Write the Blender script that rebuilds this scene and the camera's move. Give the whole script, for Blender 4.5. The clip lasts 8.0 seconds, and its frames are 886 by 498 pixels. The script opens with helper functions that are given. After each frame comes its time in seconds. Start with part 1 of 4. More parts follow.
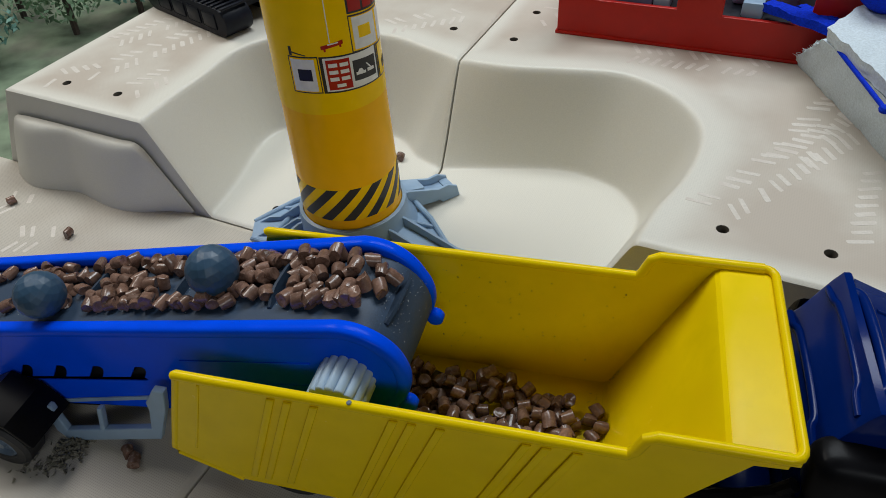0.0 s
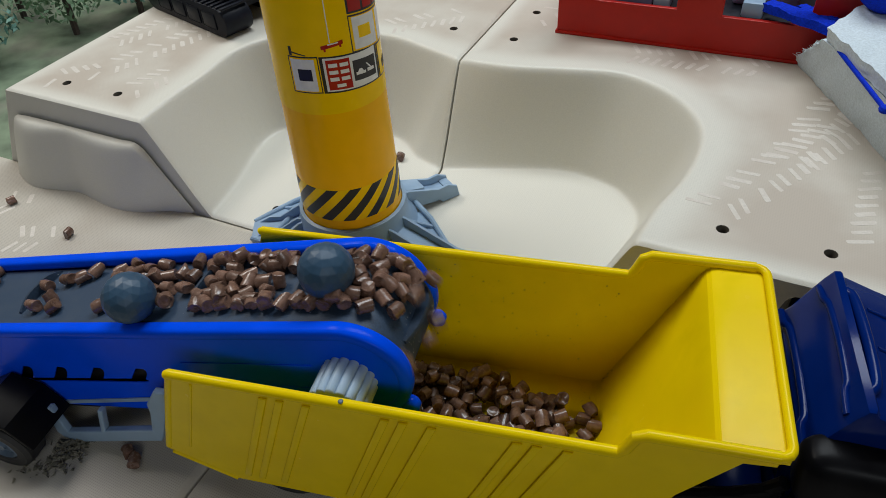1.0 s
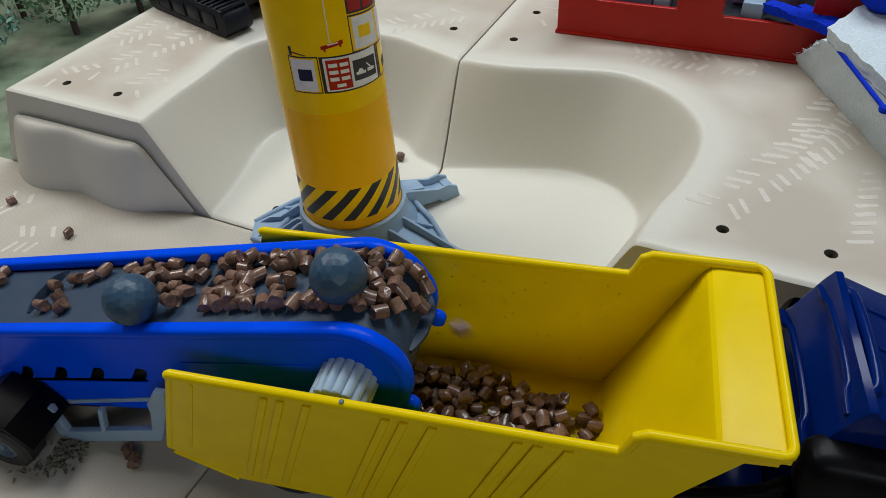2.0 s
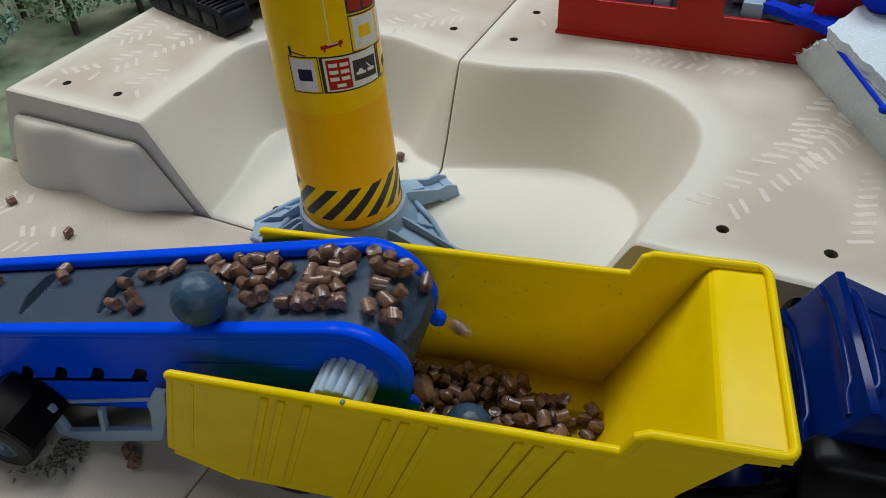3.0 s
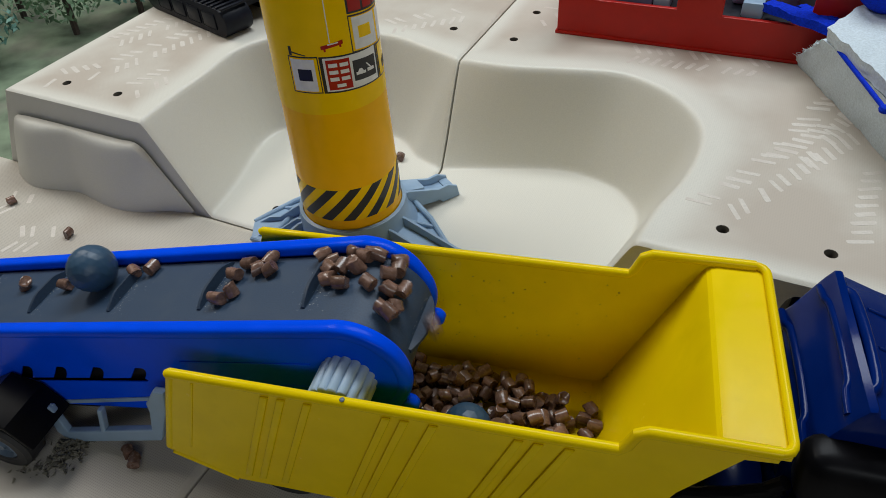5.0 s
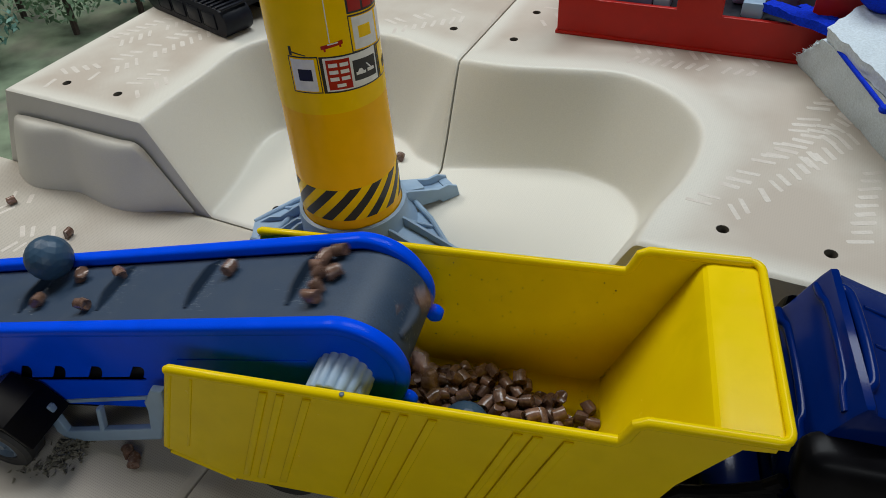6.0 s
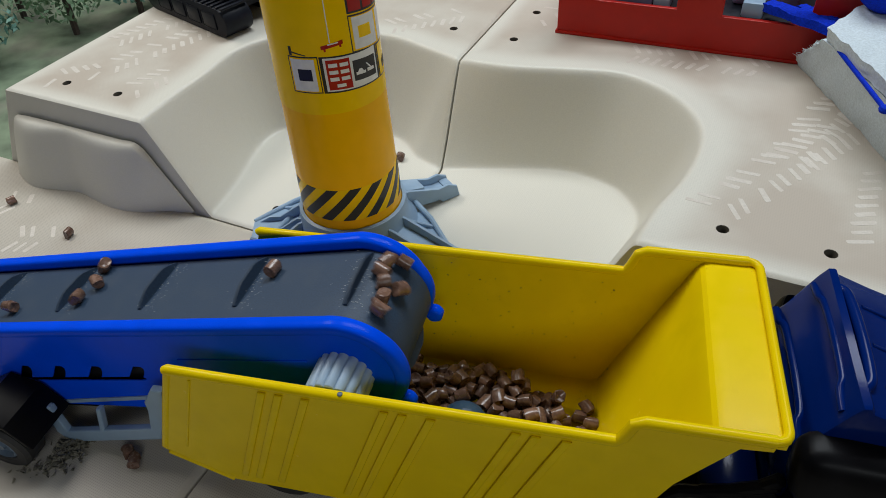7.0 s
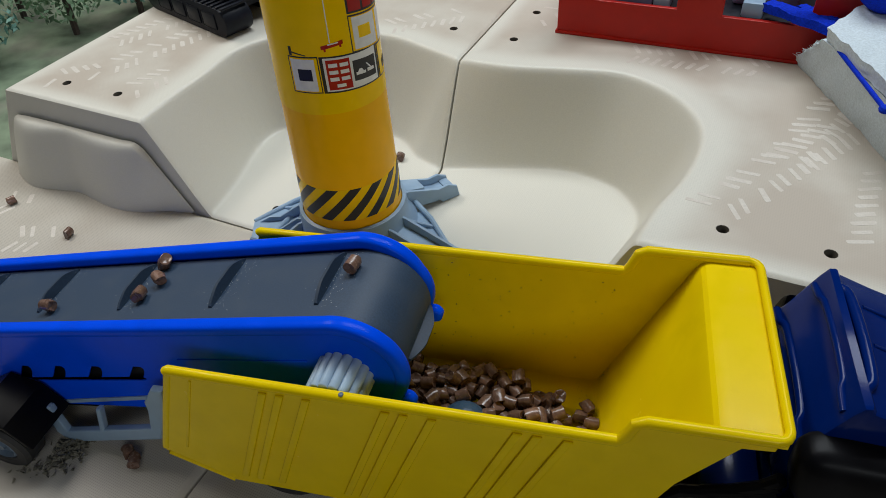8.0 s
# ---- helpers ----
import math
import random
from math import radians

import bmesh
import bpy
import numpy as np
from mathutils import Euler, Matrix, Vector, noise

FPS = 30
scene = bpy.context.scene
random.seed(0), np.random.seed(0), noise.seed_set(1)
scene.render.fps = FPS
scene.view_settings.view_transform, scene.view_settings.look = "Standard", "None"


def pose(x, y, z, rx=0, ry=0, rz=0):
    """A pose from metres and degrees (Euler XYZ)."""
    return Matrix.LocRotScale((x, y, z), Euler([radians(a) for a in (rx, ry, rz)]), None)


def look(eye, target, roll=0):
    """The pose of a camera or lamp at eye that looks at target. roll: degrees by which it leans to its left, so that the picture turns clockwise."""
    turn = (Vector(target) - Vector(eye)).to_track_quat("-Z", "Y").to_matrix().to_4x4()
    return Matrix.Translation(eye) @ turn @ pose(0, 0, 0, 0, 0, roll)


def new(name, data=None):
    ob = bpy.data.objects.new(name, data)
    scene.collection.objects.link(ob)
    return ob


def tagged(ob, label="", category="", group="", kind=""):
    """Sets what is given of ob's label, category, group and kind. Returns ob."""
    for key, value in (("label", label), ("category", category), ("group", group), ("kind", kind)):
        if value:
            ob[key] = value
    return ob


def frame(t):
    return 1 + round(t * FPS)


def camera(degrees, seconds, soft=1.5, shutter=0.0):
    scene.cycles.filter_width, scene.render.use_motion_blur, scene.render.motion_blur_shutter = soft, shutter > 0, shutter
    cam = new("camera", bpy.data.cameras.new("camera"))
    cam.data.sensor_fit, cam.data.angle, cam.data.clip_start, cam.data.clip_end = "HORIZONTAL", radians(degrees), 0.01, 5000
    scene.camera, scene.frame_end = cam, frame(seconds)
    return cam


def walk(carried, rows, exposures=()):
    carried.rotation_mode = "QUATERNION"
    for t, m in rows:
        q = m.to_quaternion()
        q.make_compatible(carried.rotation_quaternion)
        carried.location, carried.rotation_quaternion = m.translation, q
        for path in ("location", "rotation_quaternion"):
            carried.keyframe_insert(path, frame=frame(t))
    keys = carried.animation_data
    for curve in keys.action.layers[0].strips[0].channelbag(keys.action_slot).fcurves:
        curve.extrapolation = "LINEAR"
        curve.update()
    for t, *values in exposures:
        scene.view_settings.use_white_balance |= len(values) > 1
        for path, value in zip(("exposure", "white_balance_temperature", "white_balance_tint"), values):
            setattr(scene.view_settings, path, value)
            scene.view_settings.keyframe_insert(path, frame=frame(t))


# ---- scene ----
cam = camera(65.2, 8.0, soft=0.7, shutter=0.5)
EYE = Vector((0.0, 0.0, 0.4964))
VIEW = look(EYE, EYE + Vector((0.0, 0.7459, -0.6661)), -4.17)
walk(cam, [(0.0, VIEW), (8.0, VIEW)], exposures=[(0.0, 0.0), (8.0, 0.0)])

# ---- light: a room with two ceiling panels and a front fill panel ----
world = bpy.data.worlds.new("world")
scene.world = world
world.use_nodes = True
world.node_tree.nodes["Background"].inputs[0].default_value = (0.75, 0.85, 1.0, 1)
world.node_tree.nodes["Background"].inputs[1].default_value = 0.15


def ceiling_or_fill_lamp(x, y, z, sx, sy, watts, colour):
    data = bpy.data.lights.new("ceiling_or_fill_light", "AREA")
    data.shape, data.size, data.size_y, data.energy, data.color = "RECTANGLE", sx, sy, watts, colour
    lamp = new("ceiling_or_fill_light", data)
    lamp.matrix_world = pose(x, y, z)
    return lamp


ceiling_or_fill_lamp(0.5, 1.4, 2.27, 1.6, 0.8, 49, (0.88, 0.95, 1.0))
ceiling_or_fill_lamp(-1.5, 1.7, 2.27, 0.7, 1.4, 40, (1.0, 0.96, 0.90))
# unseen fill behind the camera, added to lift the faces turned to it
ceiling_or_fill_lamp(0.7, -3.1, 2.27, 2.6, 1.2, 55, (0.90, 0.96, 1.0))


# ---- materials ----
def material(name, colour, rough=0.45, metal=0.0, scale=120.0, vary=0.08, bump=0.0, coat=0.0, spec=0.5,
             stains=0.0, stain_scale=8.0, stain_colour=(0.3, 0.25, 0.2), per_object=0.0, sheen=0.0, transmission=0.0, painted="", weave=0.0):
    m = bpy.data.materials.new(name)
    m.use_nodes = True
    nt = m.node_tree
    b = nt.nodes["Principled BSDF"]
    b.inputs["Roughness"].default_value = rough
    b.inputs["Metallic"].default_value = metal
    b.inputs["Coat Weight"].default_value = coat
    b.inputs["Coat Roughness"].default_value = 0.08
    b.inputs["Specular IOR Level"].default_value = spec
    b.inputs["Sheen Weight"].default_value = sheen
    b.inputs["Transmission Weight"].default_value = transmission
    co = nt.nodes.new("ShaderNodeTexCoord")
    n1 = nt.nodes.new("ShaderNodeTexNoise")
    n1.inputs["Scale"].default_value, n1.inputs["Detail"].default_value = scale, 4
    nt.links.new(co.outputs["Object"], n1.inputs["Vector"])
    ramp = nt.nodes.new("ShaderNodeMapRange")
    ramp.inputs["From Min"].default_value, ramp.inputs["From Max"].default_value = 0.3, 0.7
    ramp.inputs["To Min"].default_value, ramp.inputs["To Max"].default_value = 1 - vary, 1 + vary
    nt.links.new(n1.outputs["Fac"], ramp.inputs["Value"])
    mul = nt.nodes.new("ShaderNodeVectorMath")
    mul.operation = "SCALE"
    mul.inputs[0].default_value = colour
    nt.links.new(ramp.outputs["Result"], mul.inputs["Scale"])
    out = mul.outputs["Vector"]
    if per_object:
        info = nt.nodes.new("ShaderNodeObjectInfo")
        r2 = nt.nodes.new("ShaderNodeMapRange")
        r2.inputs["To Min"].default_value, r2.inputs["To Max"].default_value = 1 - per_object, 1 + per_object
        nt.links.new(info.outputs["Random"], r2.inputs["Value"])
        m2 = nt.nodes.new("ShaderNodeVectorMath")
        m2.operation = "SCALE"
        nt.links.new(out, m2.inputs[0])
        nt.links.new(r2.outputs["Result"], m2.inputs["Scale"])
        out = m2.outputs["Vector"]
    if stains:
        n2 = nt.nodes.new("ShaderNodeTexNoise")
        n2.inputs["Scale"].default_value, n2.inputs["Detail"].default_value = stain_scale, 6
        nt.links.new(co.outputs["Object"], n2.inputs["Vector"])
        r3 = nt.nodes.new("ShaderNodeMapRange")
        r3.inputs["From Min"].default_value, r3.inputs["From Max"].default_value = 0.48, 0.72
        r3.inputs["To Max"].default_value = stains
        nt.links.new(n2.outputs["Fac"], r3.inputs["Value"])
        fac = r3.outputs["Result"]
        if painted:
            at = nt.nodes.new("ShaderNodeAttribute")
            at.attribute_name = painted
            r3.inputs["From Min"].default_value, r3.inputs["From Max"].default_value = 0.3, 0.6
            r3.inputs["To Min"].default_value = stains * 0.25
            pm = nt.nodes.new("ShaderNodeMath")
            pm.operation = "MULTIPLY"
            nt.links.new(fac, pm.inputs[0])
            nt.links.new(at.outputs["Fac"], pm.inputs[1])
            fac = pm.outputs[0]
        mix = nt.nodes.new("ShaderNodeMix")
        mix.data_type = "RGBA"
        nt.links.new(fac, mix.inputs["Factor"])
        nt.links.new(out, mix.inputs["A"])
        mix.inputs["B"].default_value = (*stain_colour, 1)
        out = mix.outputs["Result"]
    if weave:
        cells = []
        for axis in ("X", "Y"):
            wv = nt.nodes.new("ShaderNodeTexWave")
            wv.wave_type, wv.bands_direction = "BANDS", axis
            wv.inputs["Scale"].default_value = 160
            nt.links.new(co.outputs["Object"], wv.inputs["Vector"])
            cells.append(wv)
        wm = nt.nodes.new("ShaderNodeMath")
        wm.operation = "MULTIPLY"
        nt.links.new(cells[0].outputs["Fac"], wm.inputs[0])
        nt.links.new(cells[1].outputs["Fac"], wm.inputs[1])
        wr = nt.nodes.new("ShaderNodeMapRange")
        wr.inputs["To Min"].default_value, wr.inputs["To Max"].default_value = 1.0, 1.0 - weave
        geo = nt.nodes.new("ShaderNodeNewGeometry")
        up = nt.nodes.new("ShaderNodeSeparateXYZ")
        nt.links.new(geo.outputs["Normal"], up.inputs[0])
        flat = nt.nodes.new("ShaderNodeMapRange")
        flat.inputs["From Min"].default_value, flat.inputs["From Max"].default_value = 0.985, 0.999
        nt.links.new(up.outputs["Z"], flat.inputs["Value"])
        wf = nt.nodes.new("ShaderNodeMath")
        wf.operation = "MULTIPLY"
        nt.links.new(wm.outputs[0], wf.inputs[0])
        nt.links.new(flat.outputs["Result"], wf.inputs[1])
        nt.links.new(wf.outputs[0], wr.inputs["Value"])
        ws = nt.nodes.new("ShaderNodeVectorMath")
        ws.operation = "SCALE"
        nt.links.new(out, ws.inputs[0])
        nt.links.new(wr.outputs["Result"], ws.inputs["Scale"])
        out = ws.outputs["Vector"]
    nt.links.new(out, b.inputs["Base Color"])
    r4 = nt.nodes.new("ShaderNodeMapRange")
    r4.inputs["To Min"].default_value, r4.inputs["To Max"].default_value = max(0.02, rough - 0.12), min(1, rough + 0.12)
    nt.links.new(n1.outputs["Fac"], r4.inputs["Value"])
    nt.links.new(r4.outputs["Result"], b.inputs["Roughness"])
    if bump:
        bp = nt.nodes.new("ShaderNodeBump")
        bp.inputs["Strength"].default_value, bp.inputs["Distance"].default_value = bump, 0.0006
        nt.links.new(n1.outputs["Fac"], bp.inputs["Height"])
        nt.links.new(bp.outputs["Normal"], b.inputs["Normal"])
    return m


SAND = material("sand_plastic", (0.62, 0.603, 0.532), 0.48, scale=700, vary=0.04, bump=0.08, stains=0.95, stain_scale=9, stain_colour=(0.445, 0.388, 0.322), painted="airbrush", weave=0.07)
# front floor copy of SAND: browner, with shade beside the conveyor put into it
SAND_FLOOR = material("sand_plastic_dark", (0.47, 0.435, 0.37), 0.5, scale=700, vary=0.05, bump=0.1, stains=0.75, stain_scale=7, stain_colour=(0.34, 0.285, 0.225), weave=0.3)
PRINT = material("track_print", (0.585, 0.545, 0.485), 0.5, scale=500, vary=0.08, stains=0.9, stain_scale=60, stain_colour=(0.53, 0.475, 0.415))
# sand plastic inside the peg holes, its shade put into the colour
HOLE_SHADE = material("hole_shade_paint", (0.09, 0.078, 0.062), 0.6, scale=300, vary=0.2)
YELLOW = material("yellow_paint", (0.78, 0.565, 0.001), 0.22, scale=60, vary=0.04, spec=0.10, stains=0.25, stain_scale=30, stain_colour=(0.58, 0.37, 0.004))
BLUE = material("blue_plastic", (0.0003, 0.070, 0.80), 0.2, scale=40, vary=0.05, spec=0.045)
NAVY = material("blue_paint", (0.0002, 0.013, 0.118), 0.16, scale=30, vary=0.08, spec=0.14)
BELT = material("belt_rubber", (0.029, 0.053, 0.093), 0.5, scale=900, vary=0.2, bump=0.12, stains=0.3, stain_scale=45, stain_colour=(0.06, 0.08, 0.105), spec=0.3)
GREY = material("grey_plastic", (0.26, 0.37, 0.50), 0.35, scale=80, vary=0.05, spec=0.3)
# belt rubber again, darkened for the cleat faces turned from the light
CLEAT_SHADED = material("cleat_rubber_shaded", (0.020, 0.036, 0.062), 0.5, scale=700, vary=0.2, bump=0.1, spec=0.3)
DUST = material("pale_dust", (0.42, 0.45, 0.46), 0.8, scale=300, vary=0.2)
HUB = material("hub_plastic", (0.10, 0.14, 0.19), 0.35, scale=80, vary=0.08, spec=0.3)
KNOB = material("pale_grey_plastic", (0.34, 0.455, 0.575), 0.32, scale=80, vary=0.05, spec=0.3)
BLACK = material("black_plastic", (0.005, 0.005, 0.006), 0.35, scale=60, vary=0.2, spec=0.08)
TYRE = material("tyre_rubber", (0.02, 0.02, 0.021), 0.65, scale=200, vary=0.25, bump=0.3)
CHOCO = material("brown_pellet", (0.160, 0.090, 0.064), 0.27, scale=260, vary=0.22, bump=0.14, per_object=0.25, spec=0.5, coat=0.15)
BALL = material("slate_ball", (0.030, 0.072, 0.125), 0.42, scale=90, vary=0.10, bump=0.04, spec=0.4)
TOWER_LOW = material("tower_orange", (0.95, 0.49, 0.001), 0.22, scale=60, vary=0.03, spec=0.12)
TOWER_UP = material("tower_yellow", (0.95, 0.60, 0.001), 0.22, scale=60, vary=0.03, spec=0.12)
RED = material("red_plastic", (0.40, 0.010, 0.005), 0.35, scale=60, vary=0.06, spec=0.3)
LILAC = material("lilac_plastic", (0.23, 0.20, 0.33), 0.4, scale=60)
WHITE = material("white_print", (0.78, 0.78, 0.76), 0.4)
INK = material("black_print", (0.012, 0.012, 0.014), 0.4)
FELT_WHITE = material("white_felt", (0.54, 0.62, 0.67), 0.95, scale=500, vary=0.12, bump=0.6, spec=0.1)
FELT_BLUE = material("blue_felt", (0.004, 0.03, 0.50), 0.9, scale=500, vary=0.25, bump=0.6, spec=0.1)
TRACK = material("dark_track", (0.007, 0.009, 0.015), 0.45, scale=120, vary=0.2, spec=0.2)
CRUMB = material("grey_crumb", (0.13, 0.12, 0.09), 0.8, per_object=0.3)
FOLIAGE = material("mottled_green", (0.15, 0.20, 0.13), 0.8, scale=14, vary=0.6, stains=0.8, stain_scale=9, stain_colour=(0.22, 0.20, 0.17))
# unseen walls and ceiling, kept dark grey to cut bounce light and reflections
WALL = material("dark_wall_paint", (0.14, 0.14, 0.14), 0.7, scale=30, vary=0.03)
FLOOR = material("room_floor", (0.16, 0.13, 0.11), 0.5, scale=10, vary=0.15)


# ---- mesh helpers ----
def mesh_of(name, bm, mat, smooth=30):
    me = bpy.data.meshes.new(name)
    bmesh.ops.recalc_face_normals(bm, faces=bm.faces)
    bm.to_mesh(me)
    bm.free()
    for mm in (mat if isinstance(mat, (list, tuple)) else [mat]):
        me.materials.append(mm)
    if smooth:
        for p in me.polygons:
            p.use_smooth = True
        me.set_sharp_from_angle(angle=radians(smooth))
    return me


def part(name, bm, mat, parent=None, label="", m=None, smooth=30):
    ob = new(name, mesh_of(name, bm, mat, smooth))
    if parent:
        ob.parent = parent
    if m is not None:
        ob.matrix_basis = m
    if label:
        tagged(ob, label)
    return ob


def thing(name, label, category, m=None, group="", kind=""):
    ob = new(name)
    ob.empty_display_size = 0.02
    if m is not None:
        ob.matrix_basis = m
    return tagged(ob, label, category, group, kind)


def block(x0, x1, y0, y1, z0, z1, bevel=0.0, seg=2):
    bm = bmesh.new()
    bmesh.ops.create_cube(bm, size=1)
    for v in bm.verts:
        v.co = (x0 + (v.co.x + 0.5) * (x1 - x0), y0 + (v.co.y + 0.5) * (y1 - y0), z0 + (v.co.z + 0.5) * (z1 - z0))
    if bevel:
        bmesh.ops.bevel(bm, geom=bm.edges[:], offset=bevel, segments=seg, profile=0.5, affect="EDGES")
    return bm


def join(*bms):
    out = bms[0]
    for b in bms[1:]:
        me = bpy.data.meshes.new("tmp")
        b.to_mesh(me)
        b.free()
        out.from_mesh(me)
        bpy.data.meshes.remove(me)
    return out


def slab(outline, holes, place, depth, bevel=0.0):
    """A plate from a 2D outline with holes; place maps (a, b, layer) to 3D, layer 0..1."""
    bm = bmesh.new()
    edges = []
    for loop in (outline, *holes):
        vs = [bm.verts.new((a, b, 0)) for a, b in loop]
        edges += [bm.edges.new((vs[i], vs[(i + 1) % len(vs)])) for i in range(len(vs))]
    if holes:
        bmesh.ops.triangle_fill(bm, edges=edges, use_beauty=True)
    else:
        bm.faces.new(bm.verts[:])
    bmesh.ops.recalc_face_normals(bm, faces=bm.faces)
    ext = bmesh.ops.extrude_face_region(bm, geom=bm.faces[:])
    top = {v for v in ext["geom"] if isinstance(v, bmesh.types.BMVert)}
    sharp = [e for e in bm.edges if len(e.link_faces) == 2 and abs(e.link_faces[0].normal.dot(e.link_faces[1].normal)) < 0.3 and (e.verts[0] in top) == (e.verts[1] in top)]
    for v in bm.verts:
        v.co.z = depth if v in top else 0
    if bevel:
        bmesh.ops.bevel(bm, geom=sharp, offset=bevel, segments=2, profile=0.5, affect="EDGES")
    for v in bm.verts:
        v.co = place(v.co.x, v.co.y, v.co.z)
    return bm


def tube(points, r, sides=10, closed=False):
    """A round bar along points."""
    bm = bmesh.new()
    pts = [Vector(p) for p in points]
    rings = []
    n = len(pts)
    for i, p in enumerate(pts):
        a = pts[(i - 1) % n] if closed or i else p
        b = pts[(i + 1) % n] if closed or i < n - 1 else p
        d = (b - a).normalized()
        side = d.cross(Vector((0, 0, 1)))
        side = side.normalized() if side.length > 1e-4 else Vector((1, 0, 0))
        up = side.cross(d)
        rings.append([bm.verts.new(p + r * (math.cos(k * math.tau / sides) * side + math.sin(k * math.tau / sides) * up)) for k in range(sides)])
    for i in range(n if closed else n - 1):
        A, B = rings[i], rings[(i + 1) % n]
        for k in range(sides):
            bm.faces.new((A[k], A[(k + 1) % sides], B[(k + 1) % sides], B[k]))
    if not closed:
        bm.faces.new(rings[0])
        bm.faces.new(rings[-1])
    return bm


def lathe(profile, sides=48, axis="z"):
    """Spins (radius, height) pairs; closed at the ends where the radius is 0."""
    bm = bmesh.new()
    rings = []
    for r, h in profile:
        rings.append([bm.verts.new((r * math.cos(k * math.tau / sides), r * math.sin(k * math.tau / sides), h)) for k in range(sides)])
    for A, B in zip(rings, rings[1:]):
        for k in range(sides):
            bm.faces.new((A[k], A[(k + 1) % sides], B[(k + 1) % sides], B[k]))
    bm.faces.new(rings[0])
    bm.faces.new(rings[-1])
    if axis == "y":
        for v in bm.verts:
            v.co = (v.co.x, v.co.z, v.co.y)
    return bm


def arc(cx, cy, r, a0, a1, n):
    return [(cx + r * math.cos(radians(a0 + (a1 - a0) * i / n)), cy + r * math.sin(radians(a0 + (a1 - a0) * i / n))) for i in range(n + 1)]


def smooth_line(points, n=6):
    """Catmull-Rom through 2D points."""
    P = [Vector(p) for p in points]
    out = []
    for i in range(len(P) - 1):
        a, b, c, d = P[max(i - 1, 0)], P[i], P[i + 1], P[min(i + 2, len(P) - 1)]
        for k in range(n):
            t = k / n
            out.append(0.5 * ((2 * b) + (c - a) * t + (2 * a - 5 * b + 4 * c - d) * t * t + (3 * b - a - 3 * c + d) * t ** 3))
    return out + [P[-1]]


# ---- the room ----
tagged(part("floor", block(-2.5, 2.5, -4.2, 3.8, -0.14, -0.04), FLOOR), "plain brown floor under the play set", "floor", kind="structure")
tagged(part("ceiling", block(-2.5, 2.5, -4.2, 3.8, 2.3, 2.4), WALL), "plain dark grey ceiling, unseen", "ceiling", kind="structure")
for nm, b in (("wall_north", (-2.5, 2.5, 3.8, 3.9, -0.14, 2.4)), ("wall_south", (-2.5, 2.5, -4.3, -4.2, -0.14, 2.4)),
              ("wall_west", (-2.6, -2.5, -4.3, 3.9, -0.14, 2.4)), ("wall_east", (2.5, 2.6, -4.3, 3.9, -0.14, 2.4))):
    tagged(part(nm, block(*b), WALL), "plain dark grey wall closing the room, unseen", "wall", kind="structure")

# ---- the landscape tiles ----
LAND = pose(-0.0812, 0.5434, 0, 0, 0, -28.0)
HP = 0.1155
K = 1.0997


def scaled(points):
    return [(a * K, b * K) for a, b in points]


# rim at the plateau's height and foot at the floor, seen from above, along the basin
RIM_R = smooth_line(scaled([(0.0, 0.226), (0.057, 0.228), (0.114, 0.241), (0.17, 0.251), (0.219, 0.232), (0.253, 0.194), (0.266, 0.153), (0.263, 0.098), (0.25, 0.045), (0.243, -0.01)]))
FOOT_R = smooth_line(scaled([(0.0, 0.166), (0.07, 0.194), (0.129, 0.212), (0.183, 0.201), (0.213, 0.177), (0.224, 0.150), (0.219, 0.10), (0.205, 0.05), (0.195, -0.01)]))
RIM_L = smooth_line(scaled([(-0.246, -0.01), (-0.250, 0.058), (-0.249, 0.106), (-0.252, 0.160), (-0.231, 0.201), (-0.170, 0.240), (-0.101, 0.254), (-0.042, 0.239), (0.0, 0.226)]))
FOOT_L = smooth_line(scaled([(-0.191, -0.01), (-0.206, 0.063), (-0.226, 0.135), (-0.215, 0.180), (-0.16, 0.21), (-0.075, 0.205), (-0.034, 0.176), (0.0, 0.166)]))


def nearest(px, py, line):
    """Distance from many points to a polyline, and the side (positive: left of its course)."""
    best = np.full(px.shape, 1e9)
    side = np.zeros(px.shape)
    for a, b in zip(line, line[1:]):
        dx, dy = b[0] - a[0], b[1] - a[1]
        l2 = dx * dx + dy * dy
        if l2 < 1e-12:
            continue
        t = np.clip(((px - a[0]) * dx + (py - a[1]) * dy) / l2, 0, 1)
        ex, ey = px - a[0] - t * dx, py - a[1] - t * dy
        d = np.hypot(ex, ey)
        hit = d < best
        best = np.where(hit, d, best)
        side = np.where(hit, np.sign(dx * ey - dy * ex), side)
    return best, side


def wall_height(px, py, rim, foot, sign):
    dr, sr = nearest(px, py, rim)
    df, sf = nearest(px, py, foot)
    t = df / (df + dr + 1e-9)
    t = np.where(sf * sign <= 0, 0, np.where(sr * sign >= 0, 1, t))
    return HP * (t * 0.85 + 0.15 * t * t * (3 - 2 * t))


def blurred(z, sigma):
    """Rounds the shoulders and feet of a height sheet."""
    n = int(3 * sigma) + 1
    k = np.exp(-0.5 * (np.arange(-n, n + 1) / sigma) ** 2)
    k /= k.sum()
    for axis in (0, 1):
        pad = [(n, n) if i == axis else (0, 0) for i in (0, 1)]
        w = np.pad(z, pad, mode="edge")
        z = sum(k[i] * np.take(w, range(i, i + z.shape[axis]), axis) for i in range(2 * n + 1))
    return z


HOLE_R = 0.0052


